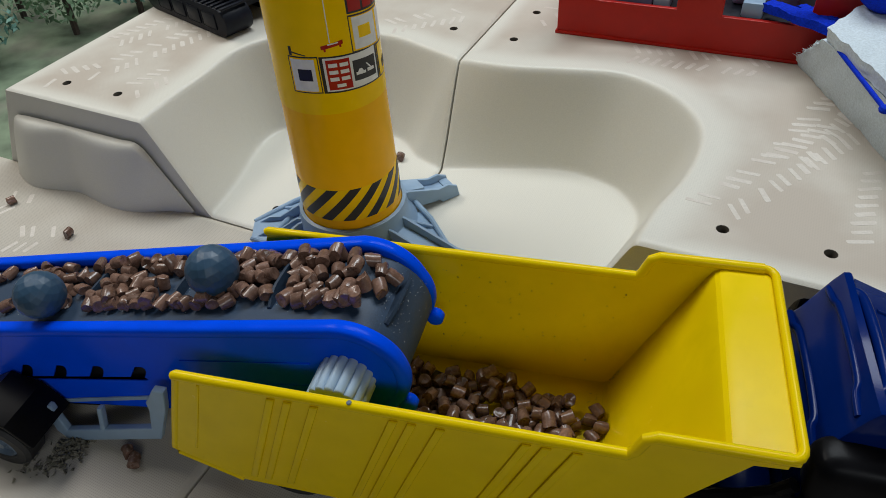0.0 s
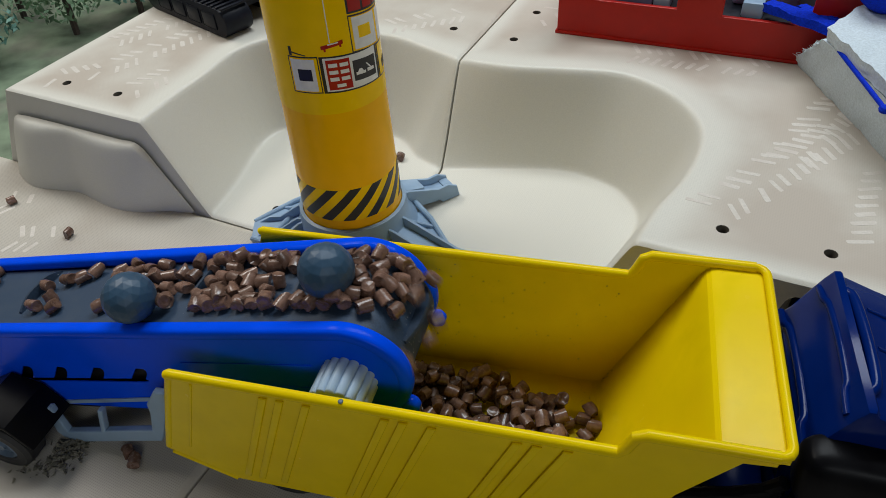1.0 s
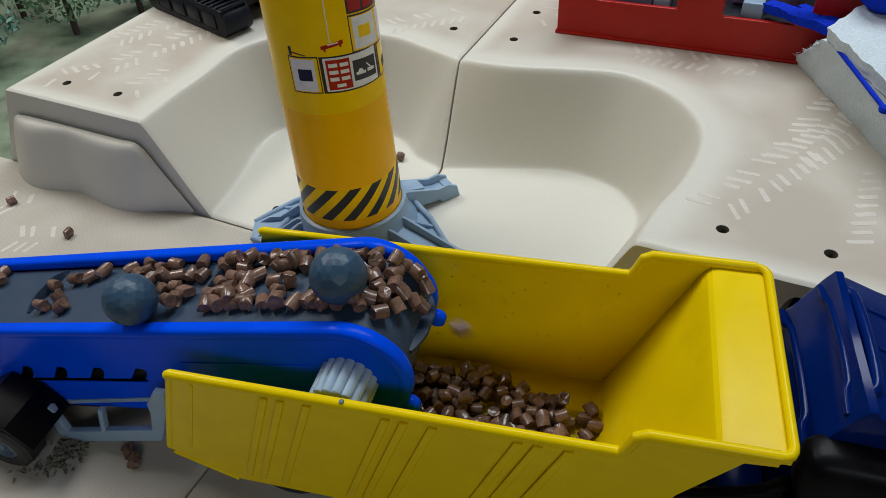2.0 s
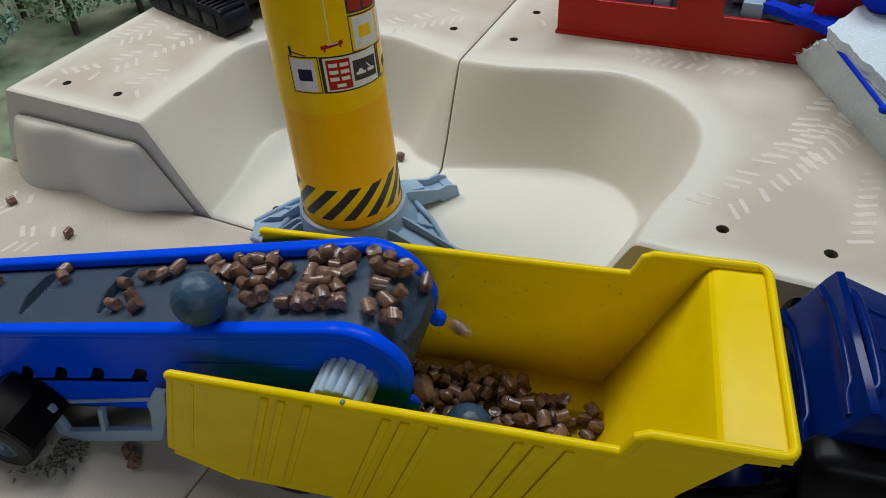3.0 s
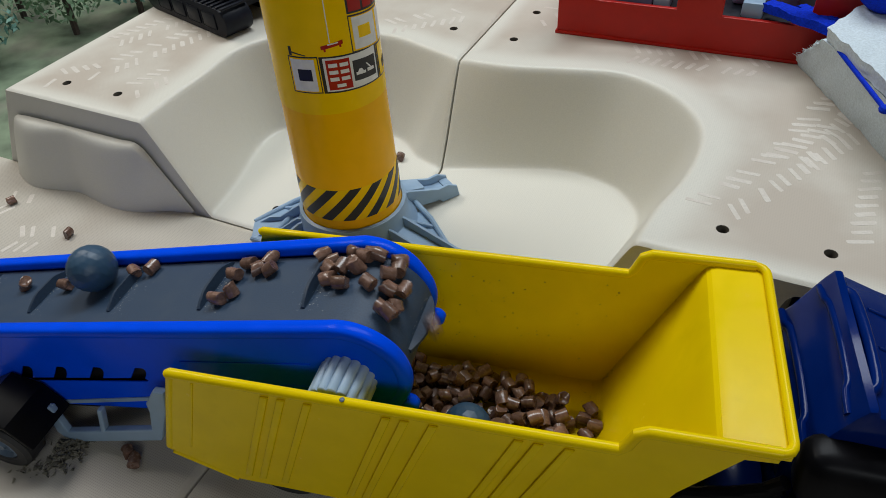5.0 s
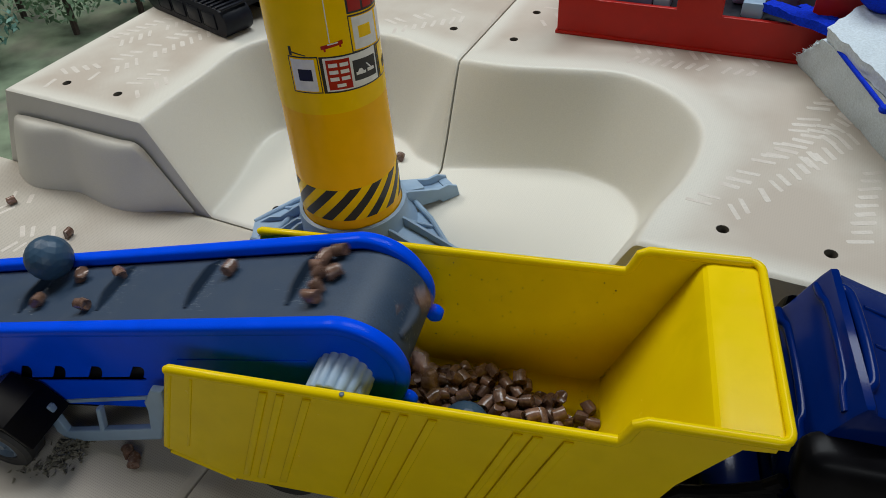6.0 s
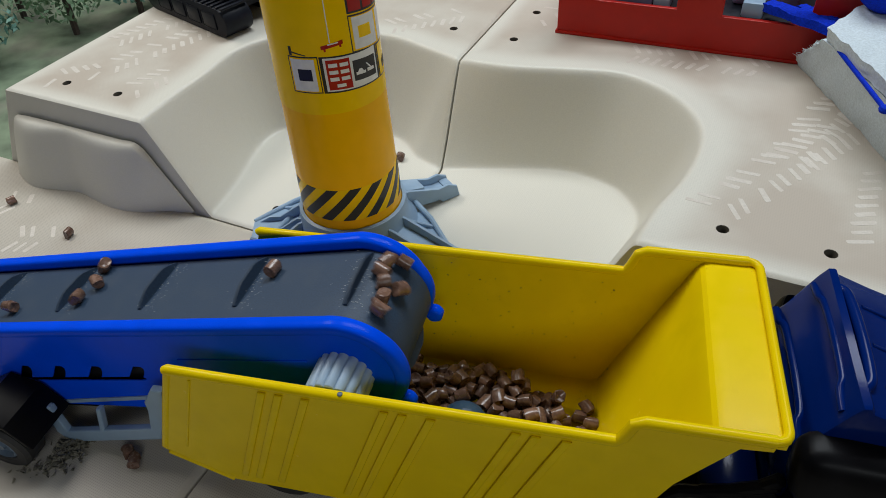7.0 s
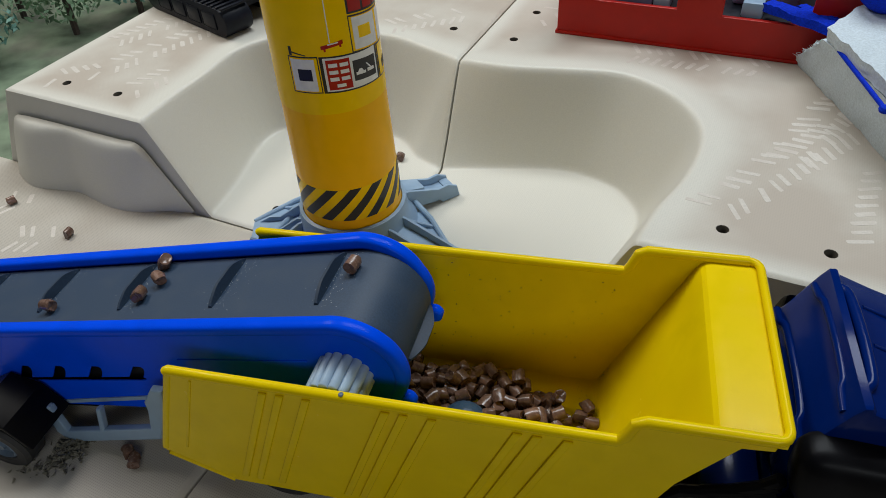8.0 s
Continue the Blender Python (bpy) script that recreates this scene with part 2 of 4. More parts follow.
def tile(name, a0, a1, b0, b1, height, step, mat, label, rim=(), holes=(), flare=0.0):
    na, nb = int(round((a1 - a0) / step)) + 1, int(round((b1 - b0) / step)) + 1
    A, B = np.meshgrid(np.linspace(a0, a1, na), np.linspace(b0, b1, nb), indexing="ij")
    Z = blurred(height(A, B), 0.0017 / step)
    edge = np.minimum(np.minimum(A - a0, a1 - A), np.minimum(B - b0, b1 - B))
    Z = Z - 0.003 * np.exp(-(edge / 0.0025))
    verts = np.stack([A.ravel(), B.ravel(), Z.ravel()], 1).tolist()
    idx = np.arange(na * nb).reshape(na, nb)
    cells = np.stack([idx[:-1, :-1], idx[1:, :-1], idx[1:, 1:], idx[:-1, 1:]], -1)
    keep = np.ones((na - 1, nb - 1), bool)
    cuts = []
    for ha, hb in holes:
        i, j = int(round((ha - a0) / (a1 - a0) * (na - 1))) - 3, int(round((hb - b0) / (b1 - b0) * (nb - 1))) - 3
        keep[i:i + 6, j:j + 6] = False
        loop = [(i + k, j) for k in range(6)] + [(i + 6, j + k) for k in range(6)] + [(i + 6 - k, j + 6) for k in range(6)] + [(i, j + 6 - k) for k in range(6)]
        cuts.append((ha, hb, [int(idx[p, q]) for p, q in loop]))
    faces = cells[keep].tolist()
    ring = list(idx[:, 0]) + list(idx[-1, 1:]) + list(idx[-2::-1, -1]) + list(idx[0, -2:0:-1])
    base = len(verts)
    for i in ring:
        x, y, _ = verts[i]
        verts.append([x - (flare if x < a0 + 1e-6 else 0.0), y, -0.035])
    m = len(ring)
    for k in range(m):
        faces.append([int(ring[k]), base + k, base + (k + 1) % m, int(ring[(k + 1) % m])])
    for ha, hb, loop in cuts:
        base = len(verts)
        for i in loop:
            x, y, z = verts[i]
            d = math.hypot(x - ha, y - hb)
            verts.append([ha + (x - ha) / d * HOLE_R, hb + (y - hb) / d * HOLE_R, z])
        for k in range(24):
            faces.append([loop[k], loop[(k + 1) % 24], base + (k + 1) % 24, base + k])
    me = bpy.data.meshes.new(name)
    me.from_pydata(verts, [], faces)
    for p in me.polygons:
        p.use_smooth = True
    me.set_sharp_from_angle(angle=radians(50))
    me.materials.append(mat)
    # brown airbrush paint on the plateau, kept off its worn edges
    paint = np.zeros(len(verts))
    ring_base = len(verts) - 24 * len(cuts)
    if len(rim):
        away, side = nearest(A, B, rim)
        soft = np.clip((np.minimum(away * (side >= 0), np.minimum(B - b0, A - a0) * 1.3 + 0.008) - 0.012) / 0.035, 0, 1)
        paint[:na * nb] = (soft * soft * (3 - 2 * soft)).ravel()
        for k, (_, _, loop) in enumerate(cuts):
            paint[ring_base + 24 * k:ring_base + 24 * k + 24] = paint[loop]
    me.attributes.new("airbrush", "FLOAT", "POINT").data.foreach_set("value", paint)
    ob = new(name, me)
    ob.matrix_basis = LAND
    return tagged(ob, label, "play landscape", "landscape tiles", "structure")


G = 0.0012
HOLES_EAST = scaled([(0.301, 0.039), (0.375, 0.039), (0.039, 0.289), (0.039, 0.365)])
HOLES_WEST = scaled([(-0.037, 0.293), (-0.383, 0.034), (-0.309, 0.035), (-0.133, 0.037)])
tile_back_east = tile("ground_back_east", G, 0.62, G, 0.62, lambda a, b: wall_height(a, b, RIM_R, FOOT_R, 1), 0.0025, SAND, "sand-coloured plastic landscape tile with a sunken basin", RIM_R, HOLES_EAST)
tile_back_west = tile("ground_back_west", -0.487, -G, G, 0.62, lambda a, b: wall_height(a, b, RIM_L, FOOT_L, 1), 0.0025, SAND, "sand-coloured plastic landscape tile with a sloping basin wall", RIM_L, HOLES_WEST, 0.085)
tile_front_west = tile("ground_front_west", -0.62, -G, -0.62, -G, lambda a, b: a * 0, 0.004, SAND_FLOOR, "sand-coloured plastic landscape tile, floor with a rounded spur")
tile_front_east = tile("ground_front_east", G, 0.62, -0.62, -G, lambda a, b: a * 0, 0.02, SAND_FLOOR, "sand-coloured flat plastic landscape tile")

# the spur of the front tile: a steep wavy wall that rolls over at its head, against the back tile
SPUR_FOOT = smooth_line([(-0.528, -0.004), (-0.512, -0.0205), (-0.480, -0.034), (-0.457, -0.0356), (-0.432, -0.030), (-0.401, -0.0235), (-0.373, -0.027), (-0.346, -0.0308), (-0.318, -0.0302), (-0.295, -0.0240), (-0.265, -0.0106), (-0.238, -0.0032)], 6)
SPUR_HEAD = smooth_line([(-0.4855, 0.0800), (-0.4800, 0.0835), (-0.4570, 0.0850), (-0.4370, 0.0855), (-0.4150, 0.0857), (-0.3900, 0.0858), (-0.3650, 0.0858), (-0.3400, 0.0858), (-0.3120, 0.0858), (-0.2830, 0.0845), (-0.2620, 0.0530), (-0.2330, 0.0040)], 6)
spur = bmesh.new()
spur_rows = []
for f, h in zip(SPUR_FOOT, SPUR_HEAD):
    column = []
    for k in range(17):
        a = math.pi / 2 * k / 16
        up = math.sin(a) ** 0.42
        into = 0.45 * up + 0.55 * (1 - math.cos(a) ** 0.42)
        column.append(spur.verts.new((f[0] + (h[0] - f[0]) * up, f[1] + (-0.0022 - f[1]) * into, h[1] * up - 0.001)))
    spur_rows.append(column)
for A, B in zip(spur_rows, spur_rows[1:]):
    for k in range(16):
        spur.faces.new((A[k], B[k], B[k + 1], A[k + 1]))
part("spur", spur, SAND, tile_front_west, "rounded sand-coloured spur", smooth=60)


# printed tyre marks, moulded holes and the frame of the back tile
def prints(parent, tracks, z):
    """Chevron bars along lines: (a, b, heading degrees, number of bars)."""
    bm = bmesh.new()
    rng = random.Random(5)
    for a, b, heading, count in tracks:
        h = radians(heading)
        for i in range(round(count * 1.3)):
            for side in (-1, 1):
                top = z + rng.uniform(0.00006, 0.00018)
                if rng.random() < 0.18:
                    continue
                ca = a + math.cos(h) * i * 0.0128 - math.sin(h) * side * 0.0135
                cb = b + math.sin(h) * i * 0.0128 + math.cos(h) * side * 0.0135
                if any(math.hypot(ca - p, cb - q) < 0.02 for p, q in HOLES_EAST + HOLES_WEST):
                    continue
                d = h + side * radians(118 + rng.uniform(-4, 4))
                lx, ly = math.cos(d), math.sin(d)
                n, w = rng.uniform(0.0085, 0.0115), rng.uniform(0.0020, 0.0030)
                q = [(-n, -w * 0.7), (-n * 0.85, -w), (n * 0.9, -w), (n, -w * 0.5), (n * 0.95, w * 0.8), (n * 0.8, w), (-n * 0.9, w * 0.9)]
                vs = [bm.verts.new((ca + x * lx - y * ly, cb + x * ly + y * lx, top)) for x, y in q]
                f = bm.faces.new(vs)
                e = bmesh.ops.extrude_face_region(bm, geom=[f])
                for v in e["geom"]:
                    if isinstance(v, bmesh.types.BMVert):
                        v.co.z -= 0.0012
    ob = part("tyre_print", bm, PRINT, parent, "pale printed tyre marks", smooth=0)
    return tagged(ob, kind="stuff")


prints(tile_back_east, [(0.318, 0.066, 58, 4), (0.352, 0.125, 66, 5), (0.366, 0.150, 60, 6), (0.402, 0.262, 68, 4), (0.388, 0.215, 74, 6), (0.446, 0.065, 86, 7), (0.19, 0.326, 4, 10), (0.05, 0.38, 62, 5)], HP)
prints(tile_back_west, [(-0.45, 0.040, 40, 4), (-0.40, 0.09, 70, 9), (-0.45, 0.15, 66, 6), (-0.12, 0.305, 40, 6), (-0.33, 0.05, 75, 4)], HP)
prints(tile_front_west, [(-0.485, -0.075, 8, 3), (-0.40, -0.118, 20, 3)], 0.0)


def peg_hole(parent, a, b, z):
    bm = lathe([(HOLE_R + 0.0002, 0.0001), (HOLE_R, -0.0004), (HOLE_R - 0.0004, -0.009), (0.0004, -0.0095)], 24)
    top = max(bm.faces, key=lambda f: f.calc_center_median().z)
    bmesh.ops.delete(bm, geom=[top], context="FACES_ONLY")
    return part("peg_hole", bm, HOLE_SHADE, parent, "round peg hole, its shade painted dark", pose(a, b, z))


for a, b in HOLES_EAST:
    peg_hole(tile_back_east, a, b, HP)
for i, (a, b) in enumerate(HOLES_WEST):
    peg_hole(tile_back_west, a, b, HP if i < 3 else 0)

# ---- dump truck ----
TRUCK = pose(-0.1697, 0.2725, 0, 0, 0, -16.35)
truck = thing("dump_truck", "toy dump truck with yellow bed and glossy blue cab", "toy truck", TRUCK)
RIMZ, L1, L2, LIFT, WID = 0.165, 0.271, 0.3527, 0.0194, 0.14
FLOORZ = RIMZ - 0.112
SIDE = [(0.0, RIMZ), (L1, RIMZ), (L1 + 0.009, RIMZ + LIFT), (L2 - 0.005, RIMZ + LIFT), (L2 - 0.006, RIMZ + LIFT - 0.008), (0.331, RIMZ + 0.010),
        (0.305, RIMZ - 0.033), (0.271, FLOORZ - 0.012), (0.012, FLOORZ - 0.012), (-0.036, RIMZ - 0.098)]
T = 0.003


def lean(z):
    return 0.035 * max(0, RIMZ - z)


bed = part("dump_bed", block(-0.02, 0.27, 0.0065, WID - 0.0065, FLOORZ - 0.004, FLOORZ), YELLOW, truck, "yellow bed floor with dust in the corners")
part("side_panel", slab(SIDE, [], lambda a, b, c: (a, c + lean(b), b), T, 0.0008), YELLOW, bed, "yellow side panel with slanted ribs", smooth=14)
part("side_panel", slab(SIDE, [], lambda a, b, c: (a, WID - c - lean(b), b), T, 0.0008), YELLOW, bed, smooth=14)
RIM_LINE = [(-0.001, RIMZ - 0.001)] + [(L1 * i / 6, RIMZ) for i in range(6)] + [(L1 - 0.001, RIMZ), (L1 + 0.003, RIMZ + 0.005), (L1 + 0.007, RIMZ + LIFT - 0.003), (L1 + 0.012, RIMZ + LIFT), (L2 - 0.03, RIMZ + LIFT), (L2 - 0.0065, RIMZ + LIFT)]
part("rim", tube([(a, 0.001, b) for a, b in RIM_LINE], 0.0034, 20), YELLOW, bed)
part("rim", tube([(a, WID - 0.001, b) for a, b in RIM_LINE], 0.0034, 20), YELLOW, bed)
BOW = [(L2 - 0.007, 0.001), (L2 - 0.0045, 0.0014), (L2 - 0.002, 0.0029), (L2 - 0.0005, 0.0055), (L2, 0.008)]
part("front_rim", tube([(a, b, RIMZ + LIFT) for a, b in BOW + [(a, WID - b) for a, b in reversed(BOW)]], 0.0027, 20), YELLOW, bed)
part("rear_edge", tube([(0.0, 0.0016, RIMZ - 0.001), (-0.018, 0.0016 + lean(RIMZ - 0.049), RIMZ - 0.049), (-0.0345, 0.0016 + lean(RIMZ - 0.094), RIMZ - 0.094), (-0.033, 0.0016 + lean(RIMZ - 0.1), RIMZ - 0.1), (0.012, 0.0016 + lean(FLOORZ - 0.011), FLOORZ - 0.011)], 0.0029, 16), YELLOW, bed)
FRONT = [(0.2560, FLOORZ + 0.0002), (0.2600, FLOORZ + 0.0010), (0.2632, FLOORZ + 0.0038), (0.2655, 0.0621), (0.3125, 0.17015), (0.3150, RIMZ + LIFT - 0.0085), (0.3172, RIMZ + LIFT - 0.0048), (0.3198, RIMZ + LIFT - 0.0027), (0.3235, RIMZ + LIFT - 0.0018), (0.3275, RIMZ + LIFT - 0.0018), (L2, RIMZ + LIFT - 0.0018), (L2, RIMZ + LIFT - 0.0075), (0.322, RIMZ + LIFT - 0.0075), (0.266, FLOORZ - 0.003)]
part("front_panel", slab(FRONT, [], lambda a, b, c: (a, 0.002 + c, b), WID - 0.004, 0.0006), YELLOW, bed, "sloping yellow front panel with a flat ledge", smooth=16)


part("rim_pin", lathe([(0.0016, 0.0), (0.0016, 0.0005), (0.0011, 0.0009), (0.0004, 0.0010)], 14), HUB, bed, "small worn pin in the rim", pose(0.1138, 0.0005, RIMZ + 0.0031))


def rib(x, wide):
    return slab([(x + 0.002, RIMZ - 0.006), (x + wide + 0.002, RIMZ - 0.006), (x + wide - 0.0375, RIMZ - 0.113), (x - 0.0375, RIMZ - 0.113)], [], lambda a, b, c: (a, lean(b) - c + 0.0002, b), 0.0021, 0.0011)


for x in (0.058, 0.069, 0.086, 0.135, 0.146, 0.163, 0.212, 0.223, 0.240):
    part("rib", rib(x, 0.0055), YELLOW, bed)
part("panel_border", slab([(0.013, RIMZ - 0.006), (0.015, RIMZ - 0.006), (-0.014, RIMZ - 0.088), (-0.016, RIMZ - 0.088)], [], lambda a, b, c: (a, lean(b) - c + 0.0002, b), 0.001, 0.0004), YELLOW, bed)

part("chassis", block(0.0, 0.50, 0.035, 0.105, 0.026, FLOORZ - 0.006, 0.003), BLACK, truck, "black plastic chassis")


def wheel(x, y, r, w, parent, rim=GREY, rim_label="grey plastic hub"):
    w1 = part("wheel", lathe([(0.0005, -w / 2 + 0.007), (r * 0.54, -w / 2 + 0.007), (r * 0.57, -w / 2 + 0.001), (r * 0.62, -w / 2), (r * 0.9, -w / 2), (r, -w / 2 + 0.003), (r, w / 2 - 0.003), (r * 0.9, w / 2), (0.0005, w / 2)], 36, "y"), TYRE, parent, "black rubber tyre", pose(x, y, r))
    part("hub", lathe([(0.0005, -w / 2 + 0.001), (r * 0.16, -w / 2 + 0.001), (r * 0.2, -w / 2 + 0.004), (r * 0.42, -w / 2 + 0.0045), (r * 0.5, -w / 2 + 0.0005), (r * 0.555, -w / 2 + 0.0015), (r * 0.555, -w / 2 + 0.008), (0.0005, -w / 2 + 0.008)], 30, "y"), rim, w1, rim_label)
    return w1


for x in (0.04, 0.125, 0.40):
    wheel(x, 0.032, 0.028, 0.024, truck, BLACK, "black plastic hub")
    wheel(x, WID - 0.032, 0.028, 0.024, truck, BLACK, "black plastic hub")

# cab: a stepped roof with slanted dark windows down its sides
CAB = [(0.364, 0.10), (0.364, 0.163), (0.368, 0.169), (0.380, 0.196), (0.384, 0.203), (0.388, 0.2035), (0.3905, 0.1995), (0.41, 0.191), (0.47, 0.168), (0.478, 0.10)]
cab = part("cab", slab(CAB, [], lambda a, b, c: (a, 0.022 + c, b), 0.103, 0.003), NAVY, truck, "glossy dark blue cab roof", smooth=24)
def ridge(name, x, z, jog, r, y0, y1):
    line = [(x - jog, y0, z - 0.004), (x - jog, y0 + 0.012, z - 0.0015), (x, y0 + 0.020, z), (x + jog * 0.25, (y0 + y1) / 2, z + 0.0008), (x, y1 - 0.020, z), (x - jog, y1 - 0.012, z - 0.0015), (x - jog, y1, z - 0.004)]
    part(name, tube(smooth_line(line, 6), r, 16), NAVY, cab)


ridge("roof_ridge", 0.3915, 0.2012, 0.0042, 0.0030, 0.024, 0.124)
ridge("roof_ridge", 0.3805, 0.1956, 0.0018, 0.0022, 0.028, 0.120)
ridge("rear_ridge", 0.3672, 0.1672, 0.0025, 0.0026, 0.024, 0.124)
for i in range(5):
    part("vent_slat", block(0.3615, 0.364, 0.05, 0.115, 0.112 + i * 0.010, 0.117 + i * 0.010, 0.0008), BLACK, cab)
for y in (0.044, 0.073, 0.102):
    part("roof_rib", tube([(0.400, y, 0.1945), (0.41, y, 0.1906), (0.47, y - 0.004, 0.1676)], 0.0016, 12), NAVY, cab)
SKIRT = [(0.0215, 0.176), (0.0215, 0.115), (0.002, 0.115), (0.0022, 0.128), (0.0040, 0.141), (0.0075, 0.153), (0.0125, 0.164), (0.017, 0.171)]
part("side_window", slab(SKIRT, [], lambda a, b, c: (0.368 + c, a, b), 0.112, 0.002), BLACK, truck, "dark sloping side window")
part("side_window", slab(SKIRT, [], lambda a, b, c: (0.368 + c, 0.147 - a, b), 0.112, 0.002), BLACK, truck, "dark sloping side window")
part("cab_body", block(0.362, 0.505, 0.004, 0.143, 0.045, 0.1145, 0.004), NAVY, truck, "glossy blue lower cab with doors")
part("door_line", block(0.40, 0.402, 0.0025, 0.0045, 0.05, 0.11, 0.0005), NAVY, truck)
part("step_trim", tube([(0.352, 0.004, 0.126), (0.356, -0.002, 0.120), (0.358, -0.004, 0.108)], 0.0022), BLUE, truck)
part("rear_deck", block(0.325, 0.3615, 0.012, 0.128, 0.084, 0.103, 0.004), NAVY, truck, "glossy blue deck behind the cab")
part("deck_edge", tube([(0.328, 0.013, 0.1035), (0.344, 0.013, 0.1035), (0.348, 0.011, 0.110), (0.3595, 0.011, 0.112)], 0.0022, 10), NAVY, truck)
dome = bmesh.new()
bmesh.ops.create_uvsphere(dome, u_segments=28, v_segments=16, radius=1.0)
for v in dome.verts:
    x, y, z = (math.copysign(abs(c) ** 0.55, c) for c in v.co)
    v.co = (0.394 + 0.034 * x, 0.0135 + 0.0135 * y + 0.004 * z, 0.157 + 0.020 * z - 0.003 * x)
part("mirror_housing", dome, BLACK, truck, "rounded black mirror housing", smooth=60)
for i in range(4):
    part("hydraulic_pipe", tube([(0.285 + i * 0.017, 0.028, FLOORZ + 0.004), (0.315 + i * 0.012, 0.022, 0.102 + 0.004 * i), (0.363, 0.02, 0.116 + 0.006 * i)], 0.0042), BLACK, truck)
part("fender", slab(arc(0.40, 0.035, 0.045, 200, -20, 14) + arc(0.40, 0.035, 0.036, -20, 200, 14), [], lambda a, b, c: (a, -0.006 + c, b), 0.04, 0.001), BLACK, truck)

# ---- conveyor ----
CONV_LOW = pose(-0.3058, 0.3671, 0.1325, 0, -14.94, -18.42)
BIG = 1.03
CONV = Matrix.Translation(EYE) @ Matrix.Scale(BIG, 4) @ Matrix.Translation(-EYE) @ CONV_LOW
conveyor = thing("conveyor", "blue toy belt conveyor with dark rubber belt and grey drive knob", "toy conveyor", CONV)
LOW = CONV.inverted() @ CONV_LOW
WB, HU, HN, PR = 0.0522, 0.2575, -0.036, 0.036
PITCH, COUNT = 0.08216, 13
STRAIGHT = (PITCH * COUNT - math.tau * PR) / 2
TU = HU - STRAIGHT


def on_belt(s):
    """Place and slope (degrees) on the belt's top course at arc length s, s = 0 at the origin, HU at the head."""
    s = (s - TU) % (PITCH * COUNT) + TU
    if s <= HU:
        return s, 0.0, 0.0
    s -= HU
    if s <= math.pi * PR:
        a = s / PR
        return HU + PR * math.sin(a), HN + PR * math.cos(a), math.degrees(a)
    s -= math.pi * PR
    if s <= STRAIGHT:
        return HU - s, HN - PR, 180.0
    a = (s - STRAIGHT) / PR
    return TU - PR * math.sin(a), HN - PR * math.cos(a), 180 + math.degrees(a)


def nose(r, grow, a):
    """Radius of a rail round the head: grow is added on the way down."""
    return r + grow * min(1.0, max(0.0, (90 - a) / 70))


def rail_outline(r, low, grow):
    head = [(HU + nose(r, grow, a) * math.cos(radians(a)), HN + nose(r, grow, a) * math.sin(radians(a))) for a in [90 - 3.5 * i for i in range(43)]]
    return head + [(HU - 0.02, low), (TU + 0.08, low), (TU, low + 0.010)] + arc(TU, HN, r, 240, 90, 14)


def lip(line, v, half_v, half_n, sides=20):
    """A soft-cornered bar along (u, w, normal angle in degrees)."""
    bm = bmesh.new()
    rings = []
    for u, w, a in line:
        nu, nw = math.cos(radians(a)), math.sin(radians(a))
        ring = []
        for k in range(sides):
            c, d = math.cos(k * math.tau / sides), math.sin(k * math.tau / sides)
            c, d = math.copysign(abs(c) ** 0.7, c) * half_v, math.copysign(abs(d) ** 0.7, d) * half_n
            ring.append(bm.verts.new((u + nu * d, v + c, w + nw * d)))
        rings.append(ring)
    for A, B in zip(rings, rings[1:]):
        for k in range(sides):
            bm.faces.new((A[k], A[(k + 1) % sides], B[(k + 1) % sides], B[k]))
    bm.faces.new(rings[0])
    bm.faces.new(rings[-1])
    return bm


def slot_hole():
    """A long low slot with four humps rising from it."""
    def base(u):
        return -0.0556 + 0.030 * (u + 0.041)

    low = [(-0.0440, base(-0.044) + 0.0006), (-0.0400, base(-0.04) - 0.0008), (0.0830, base(0.083) - 0.0008), (0.0858, base(0.0858) + 0.0010)]
    top = []
    for x in (236, 166, 101, 38):
        l0, r0 = -0.0412 + (x - 55) * 0.000615, -0.0412 + (x - 33) * 0.000615
        l1, r1 = -0.0365 + (x - 38) * 0.0006, -0.0365 + (x - 16) * 0.0006
        z0, z1 = base(l0) + 0.0032, -0.0387 + 0.01 * (l1 + 0.0365)
        for f, h in ((0.0, 0.0), (0.0, 0.30), (0.06, 0.58), (0.2, 0.82), (0.42, 0.97), (0.62, 1.0), (1.0, 1.0), (1.0, 0.3), (1.0, 0.0)):
            r, l = r0 + (r1 - r0) * h, l0 + (l1 - l0) * h
            top.append((r + (l - r) * f, z0 + (z1 - z0) * h))
    return low + top


